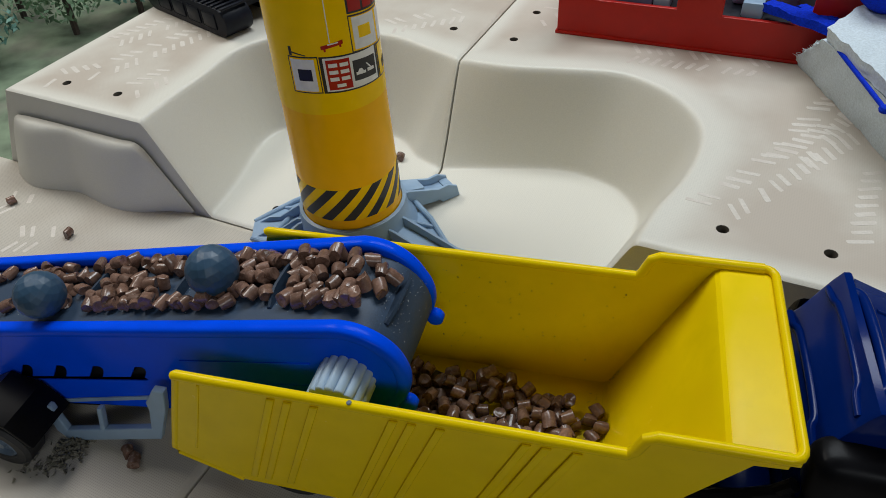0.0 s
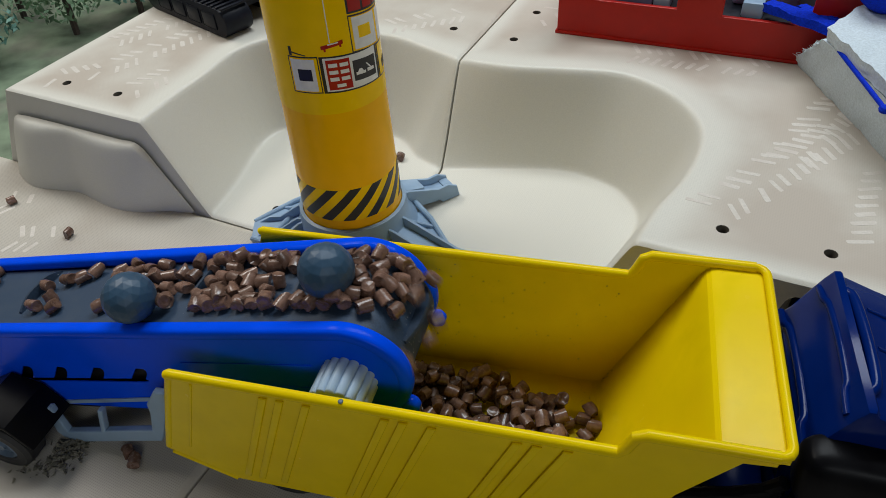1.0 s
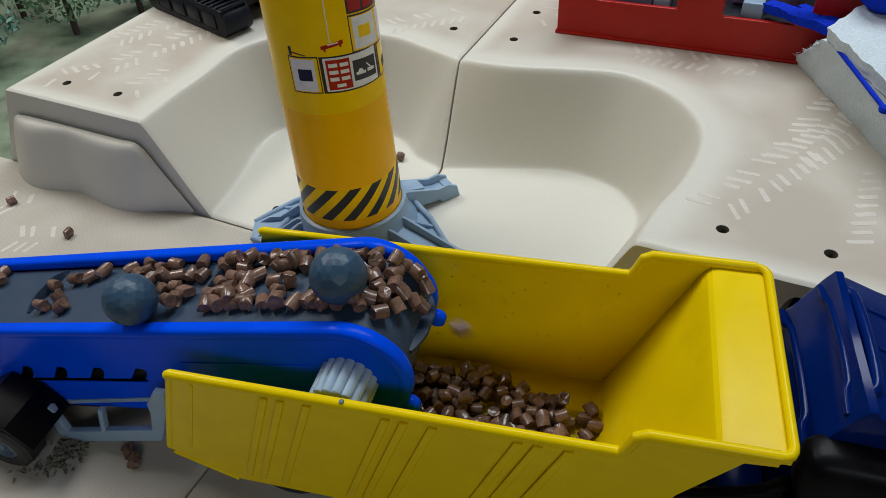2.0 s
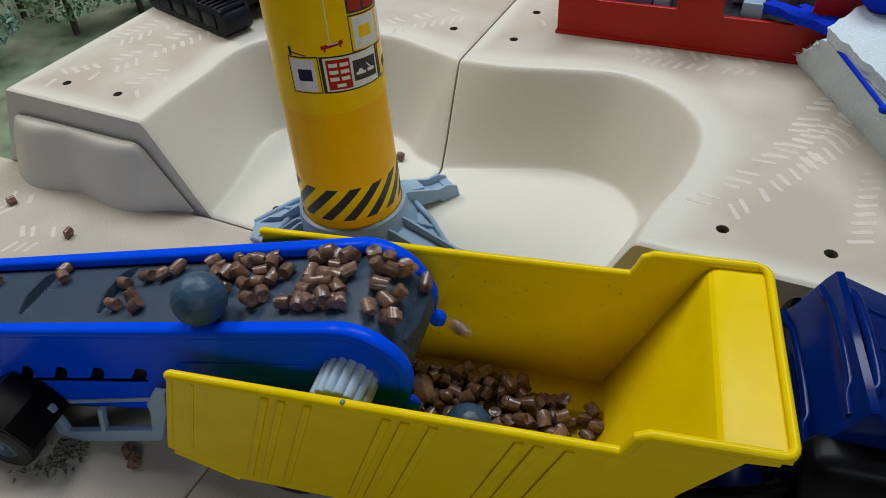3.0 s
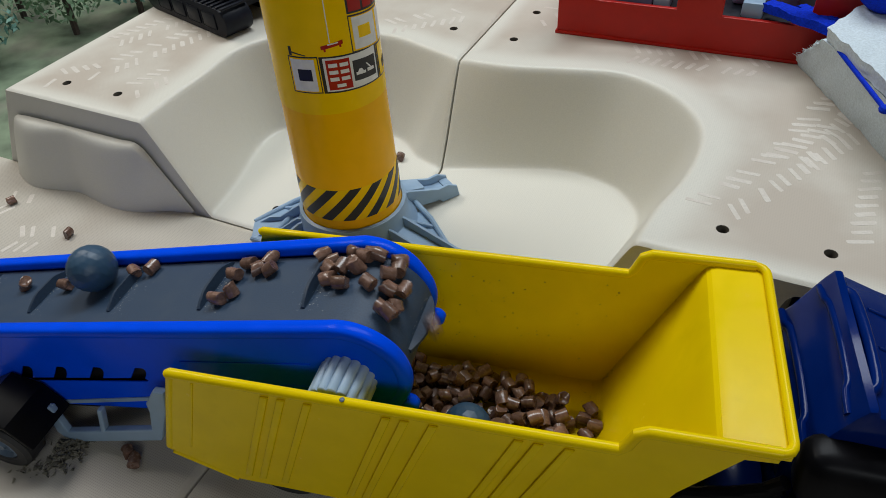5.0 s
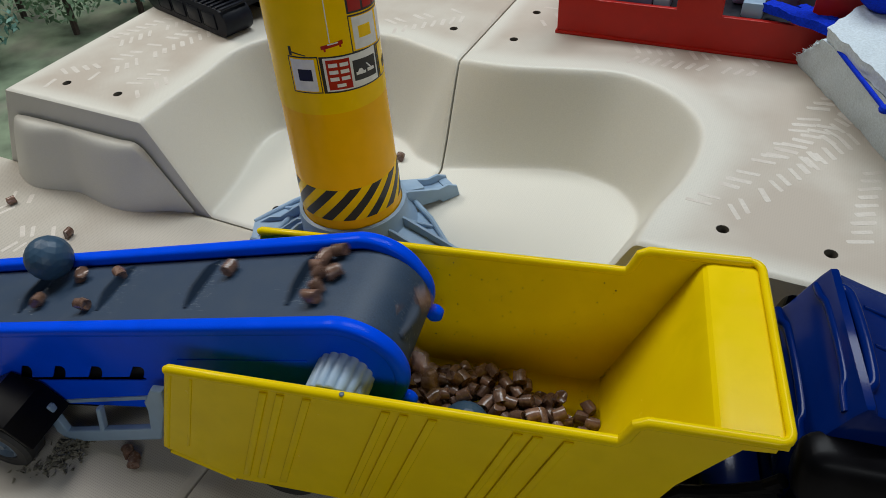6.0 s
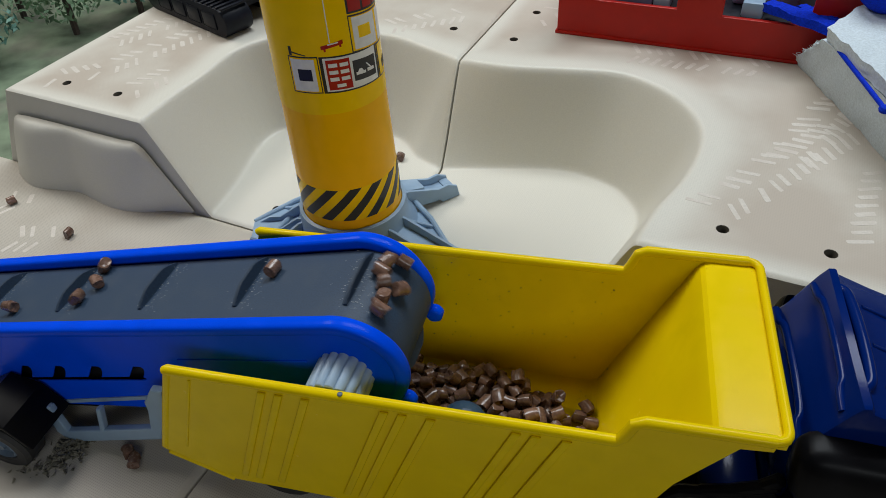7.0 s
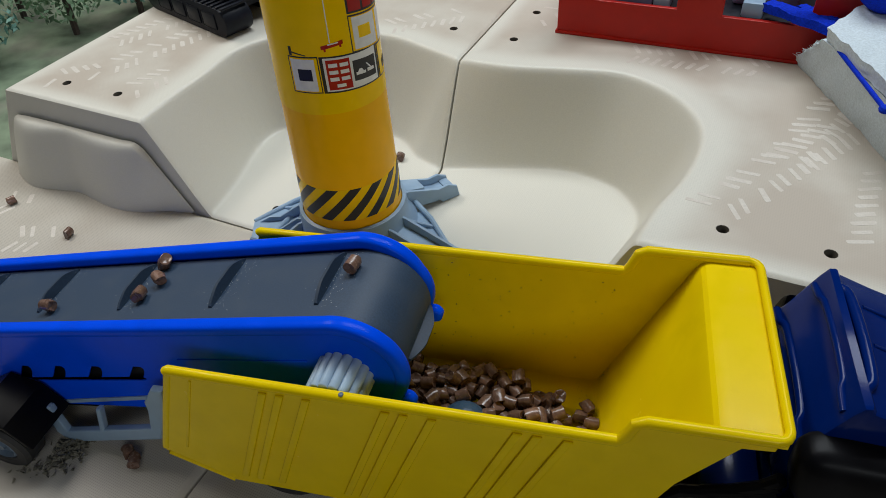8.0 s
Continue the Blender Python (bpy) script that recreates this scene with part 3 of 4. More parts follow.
for v0, v1, RR, grow, holes, end, lug in ((-0.017, -0.0125, PR + 0.0015, 0.0035, [slot_hole()], -58, (0.0305, -0.0335)), (WB + 0.0065, WB + 0.0055, PR + 0.008, -0.0078, [], -38, (0.0292, -0.0285))):
    rail = part("side_rail", slab(rail_outline(RR - 0.003, -0.085, grow), holes, lambda a, b, c: (a, v0 + c, b), 0.0016, 0.0005), BLUE, conveyor, "glossy blue side rail", smooth=14)
    rim = [(TU + STRAIGHT * i / 20, HN + RR - 0.004, 90) for i in range(20)]
    for i in range(41):
        a = 90 + (end - 90) * i / 40
        r = nose(RR - 0.004, grow, a)
        rim.append((HU + r * math.cos(radians(a)), HN + r * math.sin(radians(a)), a))
    part("bead", lip(rim, v1, 0.0056, 0.0046), BLUE, rail, "rounded blue rail edge", smooth=50)
    part("bead", tube([(TU + 0.08, v1 - 0.001, -0.083), (HU - 0.02, v1 - 0.001, -0.083)], 0.0035, 12), BLUE, rail)
    part("lug", lathe([(0.0005, -0.0045), (0.0042, -0.0045), (0.0062, -0.0025), (0.0062, 0.0025), (0.0042, 0.0045), (0.0005, 0.0045)], 20, "y"), BLUE, rail, "rounded blue lug", pose(HU + lug[0], v1, HN + lug[1]), 50)
part("inner_wall", block(TU, HU - 0.03, -0.006, WB - 0.004, -0.064, -0.008), BLACK, conveyor)

# black sheet added behind the slots in place of the shade inside them
part("slot_shade_sheet", block(-0.07, 0.112, -0.0125, -0.0112, -0.080, -0.030), BLACK, conveyor)
band = bmesh.new()
rows = []
n = 160
for i in range(n):
    u, w, a = on_belt(TU + PITCH * COUNT * i / n)
    rows.append([band.verts.new((u + dx * math.sin(radians(a)), v, w + dx * math.cos(radians(a)))) for dx, v in ((0, -0.0072), (0, WB - 0.0004), (-0.002, WB - 0.0004), (-0.002, -0.0072))])
for i in range(n):
    A, B = rows[i], rows[(i + 1) % n]
    for k in range(4):
        band.faces.new((A[k], A[(k + 1) % 4], B[(k + 1) % 4], B[k]))
part("belt", band, BELT, conveyor, "dark grey rubber belt with dust specks")

cleat_bm = bmesh.new()
prof = []
for i in range(13):
    y = -0.0235 + 0.047 * i / 12
    hgt = 0.0012 + 0.0058 * max(0.0, min(1, (1 - abs(y) / 0.0235) * 1.7)) ** 0.8
    prof.append([cleat_bm.verts.new((x, y, z)) for x, z in ((-0.0021, -0.0005), (-0.0012, hgt), (0.0009, hgt), (0.0017, -0.0005))])
for A, B in zip(prof, prof[1:]):
    for k in range(4):
        cleat_bm.faces.new((A[k], A[(k + 1) % 4], B[(k + 1) % 4], B[k]))
cleat_bm.faces.new(prof[0])
cleat_bm.faces.new(prof[-1])
cleat_mesh = mesh_of("cleat", cleat_bm, CLEAT_SHADED)
flecks = bmesh.new()
rng = random.Random(8)
for i in range(90):
    x, y, z = (abs(rng.gauss(0, 0.007)) + 0.002) * (1 if i % 3 else -1), rng.uniform(-0.026, 0.024), 0.00015
    if abs(x) < 0.0022:
        z = 0.0015
    r = rng.uniform(0.00015, 0.00042)
    flecks.faces.new([flecks.verts.new((x + r * math.cos(k * 1.571 + i), y + r * math.sin(k * 1.571 + i) * rng.uniform(0.5, 1.2), z)) for k in range(4)])
fleck_mesh = mesh_of("dust", flecks, DUST, 0)
cleats = []
for i in range(COUNT):
    c = new("cleat", cleat_mesh)
    c.parent = conveyor
    cleats.append(c)
    d = tagged(new("dust", fleck_mesh), kind="stuff")
    d.parent = c

knob = bmesh.new()
rings = []
for h, r in ((-0.0412, 0.0160), (-0.0404, 0.0167), (-0.016, 0.0170)):
    ring = []
    for k in range(224):
        a = k * math.tau / 224
        rr = r + 0.0024 * abs(math.cos(8 * a)) ** 0.55 - 0.0008
        ring.append(knob.verts.new((rr * math.cos(a), h, rr * math.sin(a))))
    rings.append(ring)
for A, B in zip(rings, rings[1:]):
    for k in range(224):
        knob.faces.new((A[k], A[(k + 1) % 224], B[(k + 1) % 224], B[k]))
knob.faces.new(rings[0])
knob.faces.new(rings[-1])
drive_knob = part("drive_knob", knob, KNOB, conveyor, "pale grey fluted drive knob", pose(HU + 0.001, 0, HN - 0.003), 60)

part("panel_rib", block(0.13, 0.235, -0.0178, -0.0168, -0.030, -0.0285, 0.0004), BLUE, conveyor)
part("panel_rib", block(0.14, 0.235, -0.0178, -0.0168, -0.052, -0.0505, 0.0004), BLUE, conveyor)
BRACKET = [(-0.042, -0.074), (-0.055, -0.108), (-0.050, -0.122), (0.061, -0.109), (0.092, -0.070), (0.104, -0.049), (0.094, -0.0475), (0.078, -0.062), (0.074, -0.0725),
           (0.060, -0.0955), (0.006, -0.1015), (0.023, -0.0745), (0.018, -0.0745), (0.0, -0.1025), (-0.041, -0.107), (-0.034, -0.075)]
part("bracket", slab(BRACKET, [], lambda a, b, c: (a, -0.026 + c, b - 0.005), 0.006, 0.0012), GREY, conveyor, "blue-grey plastic chassis bracket", LOW, 14)
part("bracket", slab(BRACKET, [], lambda a, b, c: (a, WB + 0.011 + c, b), 0.012, 0.0012), GREY, conveyor, "", LOW)
part("cross_plate", slab([(-0.05, -0.09), (-0.05, -0.094), (0.065, -0.083), (0.065, -0.079)], [], lambda a, b, c: (a, -0.011 + c, b), WB + 0.022), GREY, conveyor, "", LOW)
INV = CONV.inverted()
for side in (0, 1):
    wx, wy = (-0.364, 0.336) if side == 0 else (-0.364 + 0.132 * 0.316, 0.336 + 0.132 * 0.949)
    w = wheel(0, 0, 0.027, 0.022, conveyor, HUB)
    w.matrix_basis = INV @ pose(wx, wy, 0.027, 0, 0, -18.42)
    fend = part("fender", slab(arc(0, 0, 0.037, 190, 10, 4) + arc(0, 0, 0.0325, 10, 190, 4), [], lambda a, b, c: (a, -0.009 + c, b), 0.045, 0.001), BLACK, conveyor, "black plastic wheel fender")
    fend.matrix_basis = INV @ pose(wx, wy + (0 if side == 0 else -0.025), 0.0285, 0, 0, -18.42)
part("axle_box", block(-0.13, -0.02, 0.0, WB, -0.112, -0.0885, 0.002), BLACK, conveyor, "", LOW)

# ---- crane tower ----
def tower_radius(z):
    return 0.0534 - 0.0211 * (z - 0.03) if z < 0.178 else 0.0506 - 0.0183 * (z - 0.178)


def wrap(corners, proud):
    """A thin patch on the tower between four corners (degrees, height): bottom left, bottom right, top right, top left."""
    (a0, z0), (a1, z1), (a2, z2), (a3, z3) = corners
    bm = bmesh.new()
    n = max(2, int(abs(a1 - a0) / 5))
    m = max(1, int(abs(a3 - a0) / 5))
    grid = []
    for i in range(n + 1):
        t = i / n
        col = []
        for j in range(m + 1):
            h = j / m
            a = (a0 + (a1 - a0) * t) * (1 - h) + (a3 + (a2 - a3) * t) * h
            z = (z0 + (z1 - z0) * t) * (1 - h) + (z3 + (z2 - z3) * t) * h
            r = tower_radius(z) + proud
            col.append(bm.verts.new((r * math.cos(radians(a)), r * math.sin(radians(a)), z)))
        grid.append(col)
    for A, B in zip(grid, grid[1:]):
        for k in range(m):
            bm.faces.new((A[k], B[k], B[k + 1], A[k + 1]))
    rim = [e for e in bm.edges if e.is_boundary]
    e = bmesh.ops.extrude_edge_only(bm, edges=rim)
    for v in e["geom"]:
        if isinstance(v, bmesh.types.BMVert):
            f = 1 - (proud + 0.0006) / math.hypot(v.co.x, v.co.y)
            v.co.x *= f
            v.co.y *= f
    return bm


def box_patch(a0, a1, z0, z1, proud, slope=0.0):
    """slope: the fall of the height over the patch."""
    return wrap([(a0, z0), (a1, z0 - slope), (a1, z1 - slope), (a0, z1)], proud)


tower = thing("crane_tower", "yellow round toy crane tower with printed stickers on grey feet", "toy crane", pose(-0.0848 * K, 0.545 * K, 0))
part("tower_tube", lathe([(0.0534, 0.028), (0.0534, 0.03), (tower_radius(0.1775), 0.1775)], 96), TOWER_LOW, tower, "orange-yellow lower tube")
upper = part("upper_tube", lathe([(0.0500, 0.1772), (0.0509, 0.1776), (0.0509, 0.179), (tower_radius(0.2), 0.2), (tower_radius(0.36), 0.36)], 96), TOWER_UP, tower, "yellow upper tube with stickers")
warning = part("warning_band", wrap([(-180, 0.0558), (180, 0.0558), (180, 0.0935), (-180, 0.0935)], 0.0002), TOWER_UP, tower, "yellow warning band with black slanted stripes")
for i in range(14):
    a = -108.5 + i * 25.7
    part("stripe", wrap([(a - 13, 0.056), (a, 0.056), (a + 39, 0.0933), (a + 26, 0.0933)], 0.0005), INK, warning)
# stickers
st = part("window_sticker", box_patch(-123, -91.3, 0.1988, 0.2330, 0.0002), INK, upper, "white window sticker framed in black")
part("yellow_border", box_patch(-121.8, -92.4, 0.2000, 0.2318, 0.0004), TOWER_UP, st)
part("white_panel", box_patch(-120.2, -95.4, 0.2010, 0.2306, 0.0006), WHITE, st)
part("dark_pane", box_patch(-113.6, -99.2, 0.2108, 0.2216, 0.0008), INK, st)
st = part("notice_sticker", box_patch(-90.3, -21.5, 0.1985, 0.2325, 0.0002, 0.004), INK, upper, "black framed sticker with a red board and a vehicle sign")
part("white_panel", box_patch(-87.0, -25.5, 0.2000, 0.2310, 0.0004, 0.0038), WHITE, st)
board = part("red_board", box_patch(-84.5, -60.5, 0.2012, 0.2290, 0.0006, 0.0015), RED, st)
for r in range(3):
    for q in range(2):
        a = -82.3 + q * 11.2
        part("text_bar", box_patch(a, a + 8.8, 0.2222 - r * 0.0064 - q * 0.0007, 0.2256 - r * 0.0064 - q * 0.0007, 0.0008, 0.0005), WHITE, board)
part("text_bar", box_patch(-76.5, -67.5, 0.2030, 0.2060, 0.0008, 0.0005), WHITE, board)
sign = part("vehicle_sign", box_patch(-57.5, -28.0, 0.2045, 0.2235, 0.0006, 0.003), INK, st)
part("car_shape", box_patch(-55.0, -43.5, 0.2095, 0.2120, 0.0008, 0.0012), WHITE, sign)
part("car_roof", wrap([(-53.0, 0.2118), (-46.0, 0.2112), (-48.0, 0.2140), (-51.0, 0.2142)], 0.0008), WHITE, sign)
part("truck_shape", box_patch(-41.0, -31.5, 0.2085, 0.2115, 0.0008, 0.001), WHITE, sign)
part("crane_shape", wrap([(-37.0, 0.2110), (-35.0, 0.2108), (-40.5, 0.2165), (-42.0, 0.2165)], 0.0008), WHITE, sign)
st = part("symbol_sticker", box_patch(-20.5, 16, 0.1942, 0.2262, 0.0002, 0.003), INK, upper)
part("yellow_panel", box_patch(-18.5, 15, 0.1955, 0.2248, 0.0004, 0.003), TOWER_UP, st)
for k in range(4):
    part("symbol_bar", box_patch(-11.0 + k * 3.6, -9.4 + k * 3.6, 0.2020, 0.2100 - 0.001 * abs(k - 1.5), 0.0006, 0.0003), INK, st)
part("symbol_base", box_patch(-11.0, 3.4, 0.2000, 0.2022, 0.0006, 0.001), INK, st)
st = part("window_sticker", box_patch(-55.3, 12, 0.2298, 0.2628, 0.0002, 0.008), INK, upper, "white window sticker with a yellow pane")
part("yellow_border", box_patch(-54.2, 11, 0.2312, 0.2612, 0.0004, 0.0078), TOWER_UP, st)
part("white_panel", box_patch(-51.5, -18.0, 0.2322, 0.2602, 0.0006, 0.0040), WHITE, st)
part("white_panel", box_patch(-12.5, 9, 0.2272, 0.2555, 0.0006, 0.0030), WHITE, st)
part("yellow_pane", box_patch(-45.2, -28.0, 0.2408, 0.2512, 0.0008, 0.0020), TOWER_UP, st)
st = part("awning_sticker", box_patch(-55.3, 12, 0.2640, 0.3000, 0.0002, 0.008), INK, upper)
for k in range(3):
    part("red_pane", box_patch(-53.0 + k * 19, -37.5 + k * 19, 0.2655 - k * 0.002, 0.2980 - k * 0.002, 0.0004, 0.0018), RED, st)
hook = part("hook_sticker", wrap([(-86.5, 0.2385), (-64.0, 0.2410), (-64.0, 0.2445), (-86.5, 0.2418)], 0.0003), RED, upper, "printed red beam on a white rope")
part("rope", wrap([(-77.6, 0.2440), (-76.6, 0.2440), (-76.0, 0.31), (-76.8, 0.31)], 0.0005), WHITE, hook)
part("hook_loop", wrap([(-79.5, 0.2418), (-69.0, 0.2425), (-69.0, 0.2435), (-79.5, 0.2430)], 0.0005), WHITE, hook)
part("beam_tooth", box_patch(-84.0, -82.0, 0.2365, 0.2390, 0.0003), RED, hook)
part("beam_tooth", box_patch(-68.0, -66.0, 0.2385, 0.2412, 0.0003), RED, hook)
camera_mark = part("bracket_sticker", wrap([(-120.5, 0.2335), (-117.5, 0.2335), (-117.5, 0.2415), (-120.5, 0.2415)], 0.0003), INK, upper)
part("bracket_bar", wrap([(-118.0, 0.2360), (-103.0, 0.2336), (-103.0, 0.2344), (-118.0, 0.2372)], 0.0003), INK, camera_mark)

part("base_ring", lathe([(0.068, 0.0), (0.068, 0.014), (0.060, 0.026), (0.0575, 0.044), (0.0538, 0.045), (0.0538, 0.03)], 72), GREY, tower, "blue-grey base ring")
for ang, reach in ((29, 0.124), (-37, 0.150), (182, 0.108), (213, 0.125)):
    top = [(0.045, 0.034), (0.062, 0.0335), (reach - 0.024, 0.020)]
    arm = part("foot", slab([(0.045, 0.027), (reach - 0.022, 0.0115), (reach - 0.012, 0.0115), (reach - 0.012, 0.002), (reach - 0.03, 0.002), (0.062, 0.007), (0.045, 0.0)], [], lambda a, b, c: (a, -0.0105 + c, b), 0.021, 0.001), GREY, tower, "blue-grey outrigger foot", pose(0, 0, 0, 0, 0, ang))
    for y in (-0.0138, 0.0103):
        part("foot_rib", slab(top + [(reach - 0.012, 0.021), (reach, 0.015), (reach + 0.003, 0.0), (reach - 0.02, 0.0), (reach - 0.026, 0.007), (0.062, 0.007), (0.045, 0.0)], [], lambda a, b, c: (a, y + c, b), 0.0035, 0.0009), GREY, arm)
    part("foot_end", block(reach - 0.0118, reach - 0.001, -0.0102, 0.0102, 0.0, 0.0135, 0.0012), GREY, arm)
    if ang == 29:
        part("foot_cap", slab([(0.050, 0.020), (0.083, 0.020), (0.083, 0.0285), (0.062, 0.0332), (0.050, 0.0337)], [], lambda a, b, c: (a, -0.0102 + c, b), 0.0204, 0.0008), GREY, arm)
        continue
    part("foot_web", slab([(0.05, -0.05), (0.072, -0.042), (0.115, -0.0145), (0.115, 0.0145), (0.072, 0.042), (0.05, 0.05)], [], lambda a, b, c: (a, b, 0.004 + c), 0.010 + ang * 0.000004, 0.002), GREY, arm)
    for side in (-1, 1):
        part("web_edge", tube([(0.040, side * 0.056, 0.0175), (0.072, side * 0.0415, 0.0165), (0.114, side * 0.0145, 0.0135)], 0.0030, 10), GREY, arm)
        part("web_rib", tube([(0.056, side * 0.020, 0.022), (0.083, side * 0.034, 0.014)], 0.0022, 8), GREY, arm)

# ---- red building ----
red = thing("red_building", "red plastic toy building with openings, standing on the plateau", "toy building", pose(0.1606, 0.814, HP, 0, 0, -26.5))
OPEN = [[(0.043, 0.046), (0.137, 0.046), (0.137, 0.105), (0.043, 0.105)], [(0.187, 0.043), (0.275, 0.043), (0.275, 0.105), (0.187, 0.105)]]
part("front_wall", slab([(0, 0), (0.32, 0), (0.32, 0.13), (0, 0.13)], OPEN, lambda a, b, c: (a, c, b), 0.006, 0.0008), RED, red, "red wall with two openings", smooth=14)
part("back_wall", block(0, 0.32, 0.134, 0.14, 0, 0.13, 0.0008), RED, red)
part("side_wall", block(0, 0.006, 0.0063, 0.1337, 0, 0.13, 0.0008), RED, red)
part("side_wall", block(0.314, 0.32, 0.0063, 0.1337, 0, 0.13, 0.0008), RED, red)
# dark track material on the deck stands in for shade inside the openings
part("deck", block(0.0062, 0.3138, 0.0063, 0.1337, 0.034, 0.040, 0.0008), TRACK, red)
part("inner_block", block(0.05, 0.108, 0.014, 0.06, 0.0402, 0.075, 0.004), LILAC, red, "lilac plastic fitting")
part("inner_block", block(0.109, 0.128, 0.010, 0.04, 0.0402, 0.062, 0.003), GREY, red)
part("inner_block", block(0.205, 0.228, 0.010, 0.04, 0.0402, 0.058, 0.003), GREY, red)
part("inner_block", block(0.192, 0.262, 0.045, 0.09, 0.0402, 0.085, 0.004), LILAC, red, "lilac plastic fitting")
part("baseboard_lip", block(-0.002, 0.322, -0.002, 0.1, 0.0, 0.004, 0.001), RED, red)

# ---- plush toy ----
plush = thing("plush_toy", "white felt plush toy with blue felt trim resting on the plateau", "plush toy", pose(0.386, 0.46, HP))


def soft_slab(x0, x1, y0, y1, z0, z1, lean_x, seed, taper=0.0, slant=0.0):
    """A padded block with uneven skin, its low x face leaning by lean_x over its height; its
    high y end drawn in by taper at the top and slanted by slant across x."""
    bm = bmesh.new()
    bmesh.ops.create_grid(bm, x_segments=40, y_segments=40, size=0.5)
    e = bmesh.ops.extrude_face_region(bm, geom=bm.faces[:])
    top = [v for v in e["geom"] if isinstance(v, bmesh.types.BMVert)]
    for v in top:
        v.co.z = 1
    bmesh.ops.subdivide_edges(bm, edges=[ed for ed in bm.edges if abs(ed.verts[0].co.z - ed.verts[1].co.z) > 0.5], cuts=10)
    for v in bm.verts:
        u, w, h = v.co.x + 0.5, v.co.y + 0.5, v.co.z
        x = x0 + u * (x1 - x0) + lean_x * h
        p = Vector((x, y0 + w * (y1 - taper * h + slant * u - y0), z0 + h * (z1 - z0)))
        p += 0.0022 * noise.noise_vector(p * 55 + Vector((seed, 0, 0))) + 0.0008 * noise.noise_vector(p * 300)
        p.z = max(p.z, z0)
        v.co = p
    return bm


part("body", soft_slab(0.021, 0.20, -0.03, 0.243, 0.0, 0.058, -0.016, 3, 0.070), FELT_WHITE, plush, "white felt body")
part("strap", soft_slab(0.0, 0.085, -0.008, 0.008, 0.0, 0.009, 0.0, 7), FELT_BLUE, plush, "blue felt strap", pose(-0.012, 0.268, 0.050, 0, -1, -62))
part("strap", soft_slab(0.0, 0.06, -0.006, 0.006, 0.0, 0.007, 0.0, 8), FELT_BLUE, plush, "blue felt strap", pose(0.020, 0.256, 0.050, 0, 0, -66))
part("flap", soft_slab(0.004, 0.19, -0.03, 0.166, 0.0595, 0.073, -0.002, 5, 0.0, 0.15), FELT_WHITE, plush, "white felt upper flap")
seam_pts = [(0.0055 - 0.0011 * i, 0.142 - 0.0094 * i, 0.0605) for i in range(12)]
part("seam", tube(seam_pts, 0.0021), FELT_BLUE, plush, "dark blue stitched seam")
part("knot", lathe([(0.0005, -0.004), (0.004, -0.0025), (0.005, 0), (0.004, 0.0025), (0.0005, 0.004)], 16), FELT_BLUE, plush, m=pose(-0.0072, 0.034, 0.0605))
part("pom", lathe([(0.0005 + 0.034 * math.sin(math.pi * i / 16), -0.034 * math.cos(math.pi * i / 16)) for i in range(17)], 32), FELT_BLUE, plush, "round blue felt part", pose(0.073, 0.196, 0.105))
rng = random.Random(9)
fuzz = bmesh.new()
for i in range(260):
    h = rng.random()
    base = Vector((rng.uniform(0.018, 0.05) - 0.016 * h, 0.243 - 0.070 * h - rng.uniform(0, 0.004), 0.002 + 0.054 * h))
    tip = base + Vector((rng.uniform(-0.004, 0.002), rng.uniform(0.002, 0.007), rng.uniform(-0.002, 0.003)))
    side = Vector((0.0003, 0, 0.0003))
    fuzz.faces.new([fuzz.verts.new(base - side), fuzz.verts.new(base + side), fuzz.verts.new(tip)])
tagged(part("frayed_edge", fuzz, FELT_WHITE, plush, "frayed white fibres"), kind="stuff")

# ---- crawler track of a dark toy machine ----
crawler = thing("crawler_machine", "dark toy crawler machine with rubber tracks on the plateau", "toy excavator", pose(-0.247, 0.880, HP, 0, 0, 135.8))
def stadium(r, length, n=12):
    return arc(length, r, r, -90, 90, n) + arc(0, r, r, 90, 270, n)


for y0 in (-0.021, -0.11):
    tr = part("track", slab(stadium(0.019, 0.16), [], lambda a, b, c: (a + 0.008, y0 + c, b), 0.042, 0.002), TRACK, crawler, "dark rubber crawler track")
    for i in range(18):
        part("grouser", block(-0.006 + i * 0.0105, -0.001 + i * 0.0105, y0 + 0.001, y0 + 0.041, 0.0375, 0.0405, 0.0005), TRACK, tr)
    for i in range(4):
        part("roller_cover", block(0.012 + i * 0.036, 0.042 + i * 0.036, y0 + 0.0415, y0 + 0.0435, 0.009, 0.03, 0.002), TRACK, tr)
part("chassis", block(0.01, 0.165, -0.085, 0.0, 0.022, 0.075, 0.006), TRACK, crawler)

